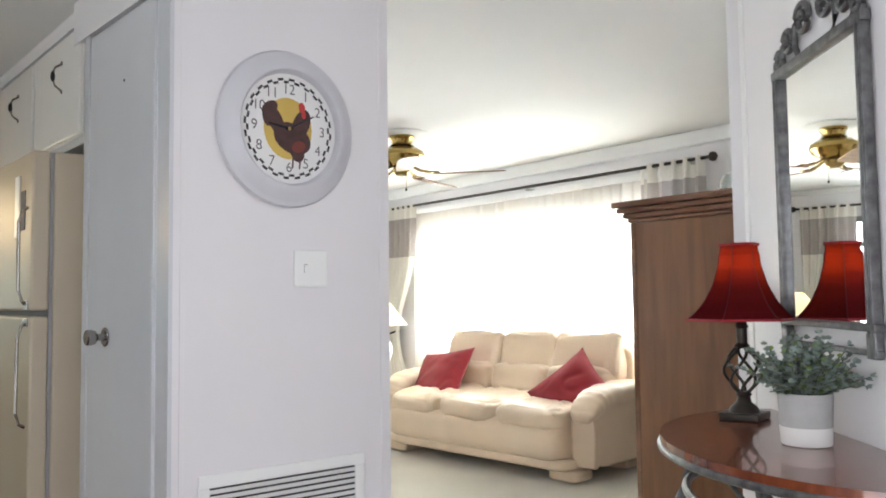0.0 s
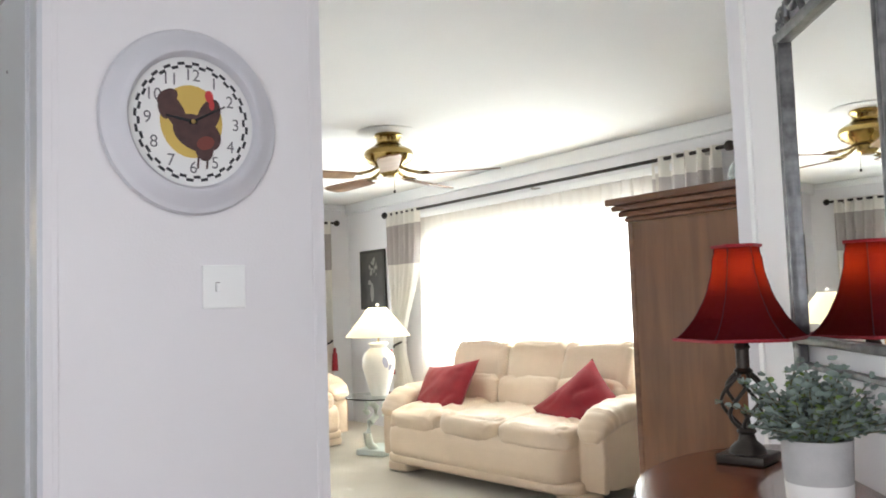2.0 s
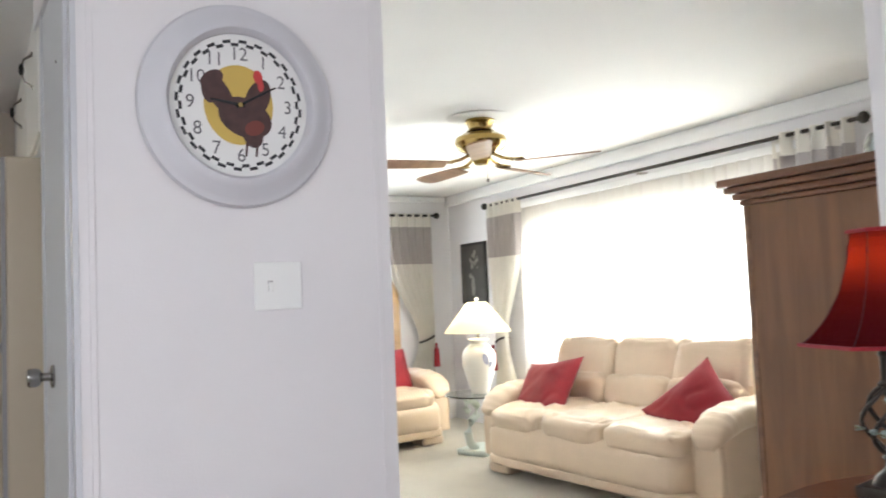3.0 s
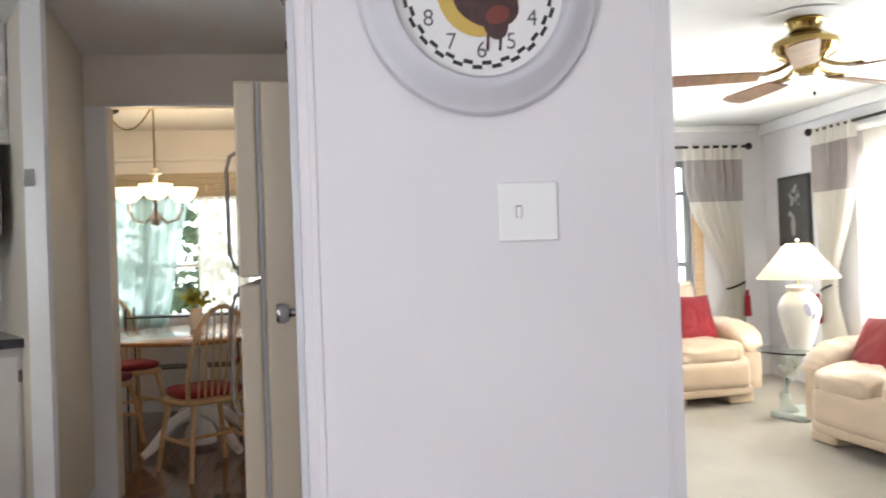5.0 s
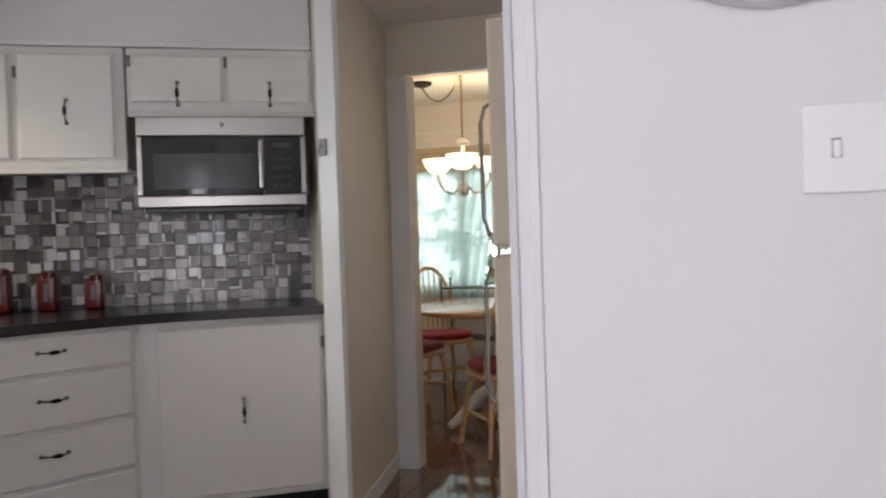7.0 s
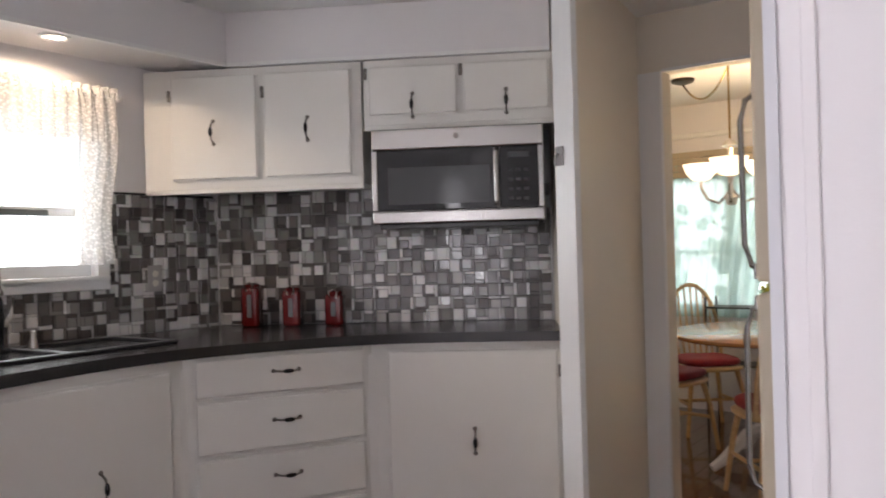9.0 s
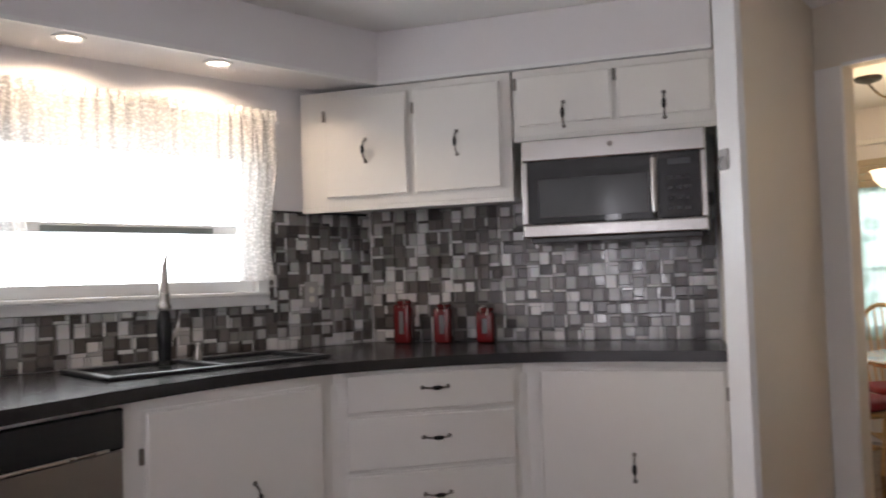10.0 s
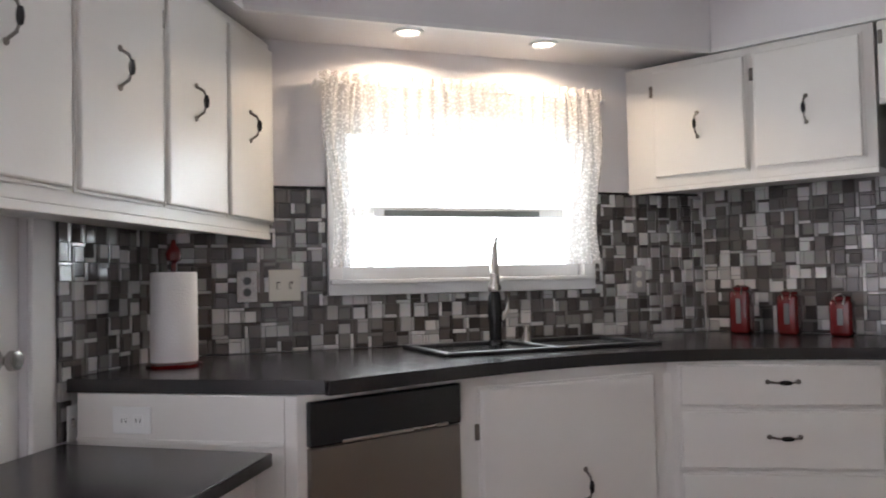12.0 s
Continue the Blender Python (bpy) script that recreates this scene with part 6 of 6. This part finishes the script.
def mosaic(name, make, s0, s1, z0, z1, holes, limit, seed, label):
    """A wall of mixed rectangular tiles, each a raised piece with dark joints."""
    u = 0.057
    r = random.Random(seed)
    t = tagged(thing(name, make(0, 0, 0), label, "backsplash"), kind="structure")
    flip = -1 if make is LEFT_M else 1
    part("mortar", join_holes(s0, s1, z0, z1, holes, flip), GROUT, t)
    nx, nz = int((s1 - s0) / u), int(round((z1 - z0) / u))
    ux, uz = (s1 - s0) / nx, (z1 - z0) / nz
    meshes, rest, count = {}, bmesh.new(), 0
    pieces = []
    for j in range(nz):
        for i in range(nx):
            # a square with two narrow strips round it, turned at random
            cx, cz = s0 + i * ux, z0 + j * uz
            sx, sz = ux * r.choice((0.72, 0.76, 0.80)), uz * r.choice((0.70, 0.76, 0.80))
            if r.random() < 0.5:
                ax, bx = (cx, cx + sx), (cx + sx, cx + ux)
            else:
                ax, bx = (cx + ux - sx, cx + ux), (cx, cx + ux - sx)
            kind = r.random()
            if kind < 0.22:
                pieces += [(*ax, cz, cz + uz), (*bx, cz, cz + uz)]
                continue
            if r.random() < 0.5:
                az, bz = (cz, cz + sz), (cz + sz, cz + uz)
            else:
                az, bz = (cz + uz - sz, cz + uz), (cz, cz + uz - sz)
            if kind < 0.6:
                pieces += [(*ax, *az), (*bx, *az), (cx, cx + ux, *bz)]
            else:
                pieces += [(*ax, *az), (*ax, *bz), (*bx, cz, cz + uz)]
    for x0, x1, y0, y1 in pieces:
        if any(x0 > h0 - 0.004 and x1 < h1 + 0.004 and y0 > g0 - 0.004 and y1 < g1 + 0.004 for h0, h1, g0, g1 in holes):
            continue
        for h0, h1, g0, g1 in holes:
            if x1 > h0 and x0 < h1 and y1 > g0 and y0 < g1:
                if x0 < h0 < x1:
                    x1 = h0
                elif x0 < h1 < x1:
                    x0 = h1
                elif y0 < g0 < y1:
                    y1 = g0
                elif y0 < g1 < y1:
                    y0 = g1
        w, h = x1 - x0, y1 - y0
        if w < 0.006 or h < 0.006:
            continue
        th = r.choice((0.0062, 0.0075, 0.0075, 0.0088))
        key = (round(w, 3), round(h, 3), th)
        tilt = (r.uniform(-2.2, 2.2), 0, r.uniform(-2.2, 2.2))
        m = pose(flip * (x0 + x1) / 2, -0.0022, (y0 + y1) / 2, *tilt)
        if count < limit:
            if key not in meshes:
                meshes[key] = finish("tile", box(-w / 2 + 0.0008, w / 2 - 0.0008, -th, 0, -h / 2 + 0.0008, h / 2 - 0.0008, 0.0014, 1), TILE)
            ob = new("tile", meshes[key])
            ob.parent, ob.matrix_basis = t, m
            count += 1
        else:
            join(rest, moved(box(-w / 2 + 0.0008, w / 2 - 0.0008, -th, 0, -h / 2 + 0.0008, h / 2 - 0.0008, 0.0014, 1), m))
    if rest.verts:
        tagged(part("tile_rest", rest, TILEJ, t), kind="stuff")
    return t


def join_holes(s0, s1, z0, z1, holes, flip):
    b = bmesh.new()
    cuts = sorted({s0, s1, *[h for hh in holes for h in hh[:2] if s0 < h < s1]})
    for a, c in zip(cuts, cuts[1:]):
        mid = (a + c) / 2
        spans, z = [], z0
        for h0, h1, g0, g1 in sorted(holes, key=lambda q: q[2]):
            if h0 < mid < h1:
                if g0 > z:
                    spans.append((z, g0))
                z = max(z, g1)
        if z < z1:
            spans.append((z, z1))
        for q0, q1 in spans:
            box(min(flip * a, flip * c), max(flip * a, flip * c), -0.0035, -0.0008, q0, q1, bm=b)
    return b


WIN_MAKE = lambda s, o, z: pose(XW + o, CL[1] + s, z, 0, 0, 90)
wa, wb = WIN_Y0 - 0.057 - CL[1], WIN_Y1 + 0.057 - CL[1]
mosaic("backsplash_microwave_wall", MW_M, 0.008, 1.60, ZC + 0.001, 1.555, [(0.815, 1.575, 1.372, 1.56)], 300, 11, "grey and white mosaic tile backsplash behind the canisters")
mosaic("backsplash_window_wall", WIN_MAKE, 0.008, CW[1] - CL[1] - 0.008, ZC + 0.001, 1.535, [(wa, wb, WIN_Z0 - 0.061, 1.6)], 300, 12, "grey and white mosaic tile backsplash round the kitchen window")
mosaic("backsplash_desk_wall", LEFT_M, 0.008, 0.655, 0.752, 1.365, [(0.0, 0.60, 0.75, ZC)], 300, 13, "dark grey mosaic tile backsplash beside the paper towels")
for e, (x0, x1) in enumerate(((0.32, wa), (wb, 2.26))):
    solid("trim_tile_edge", box(x0, x1, -0.010, -0.001, 1.5355, 1.545, 0.002), BLACK, "thin dark metal tile edging", "trim", "structure", WIN_MAKE(0, 0, 0))
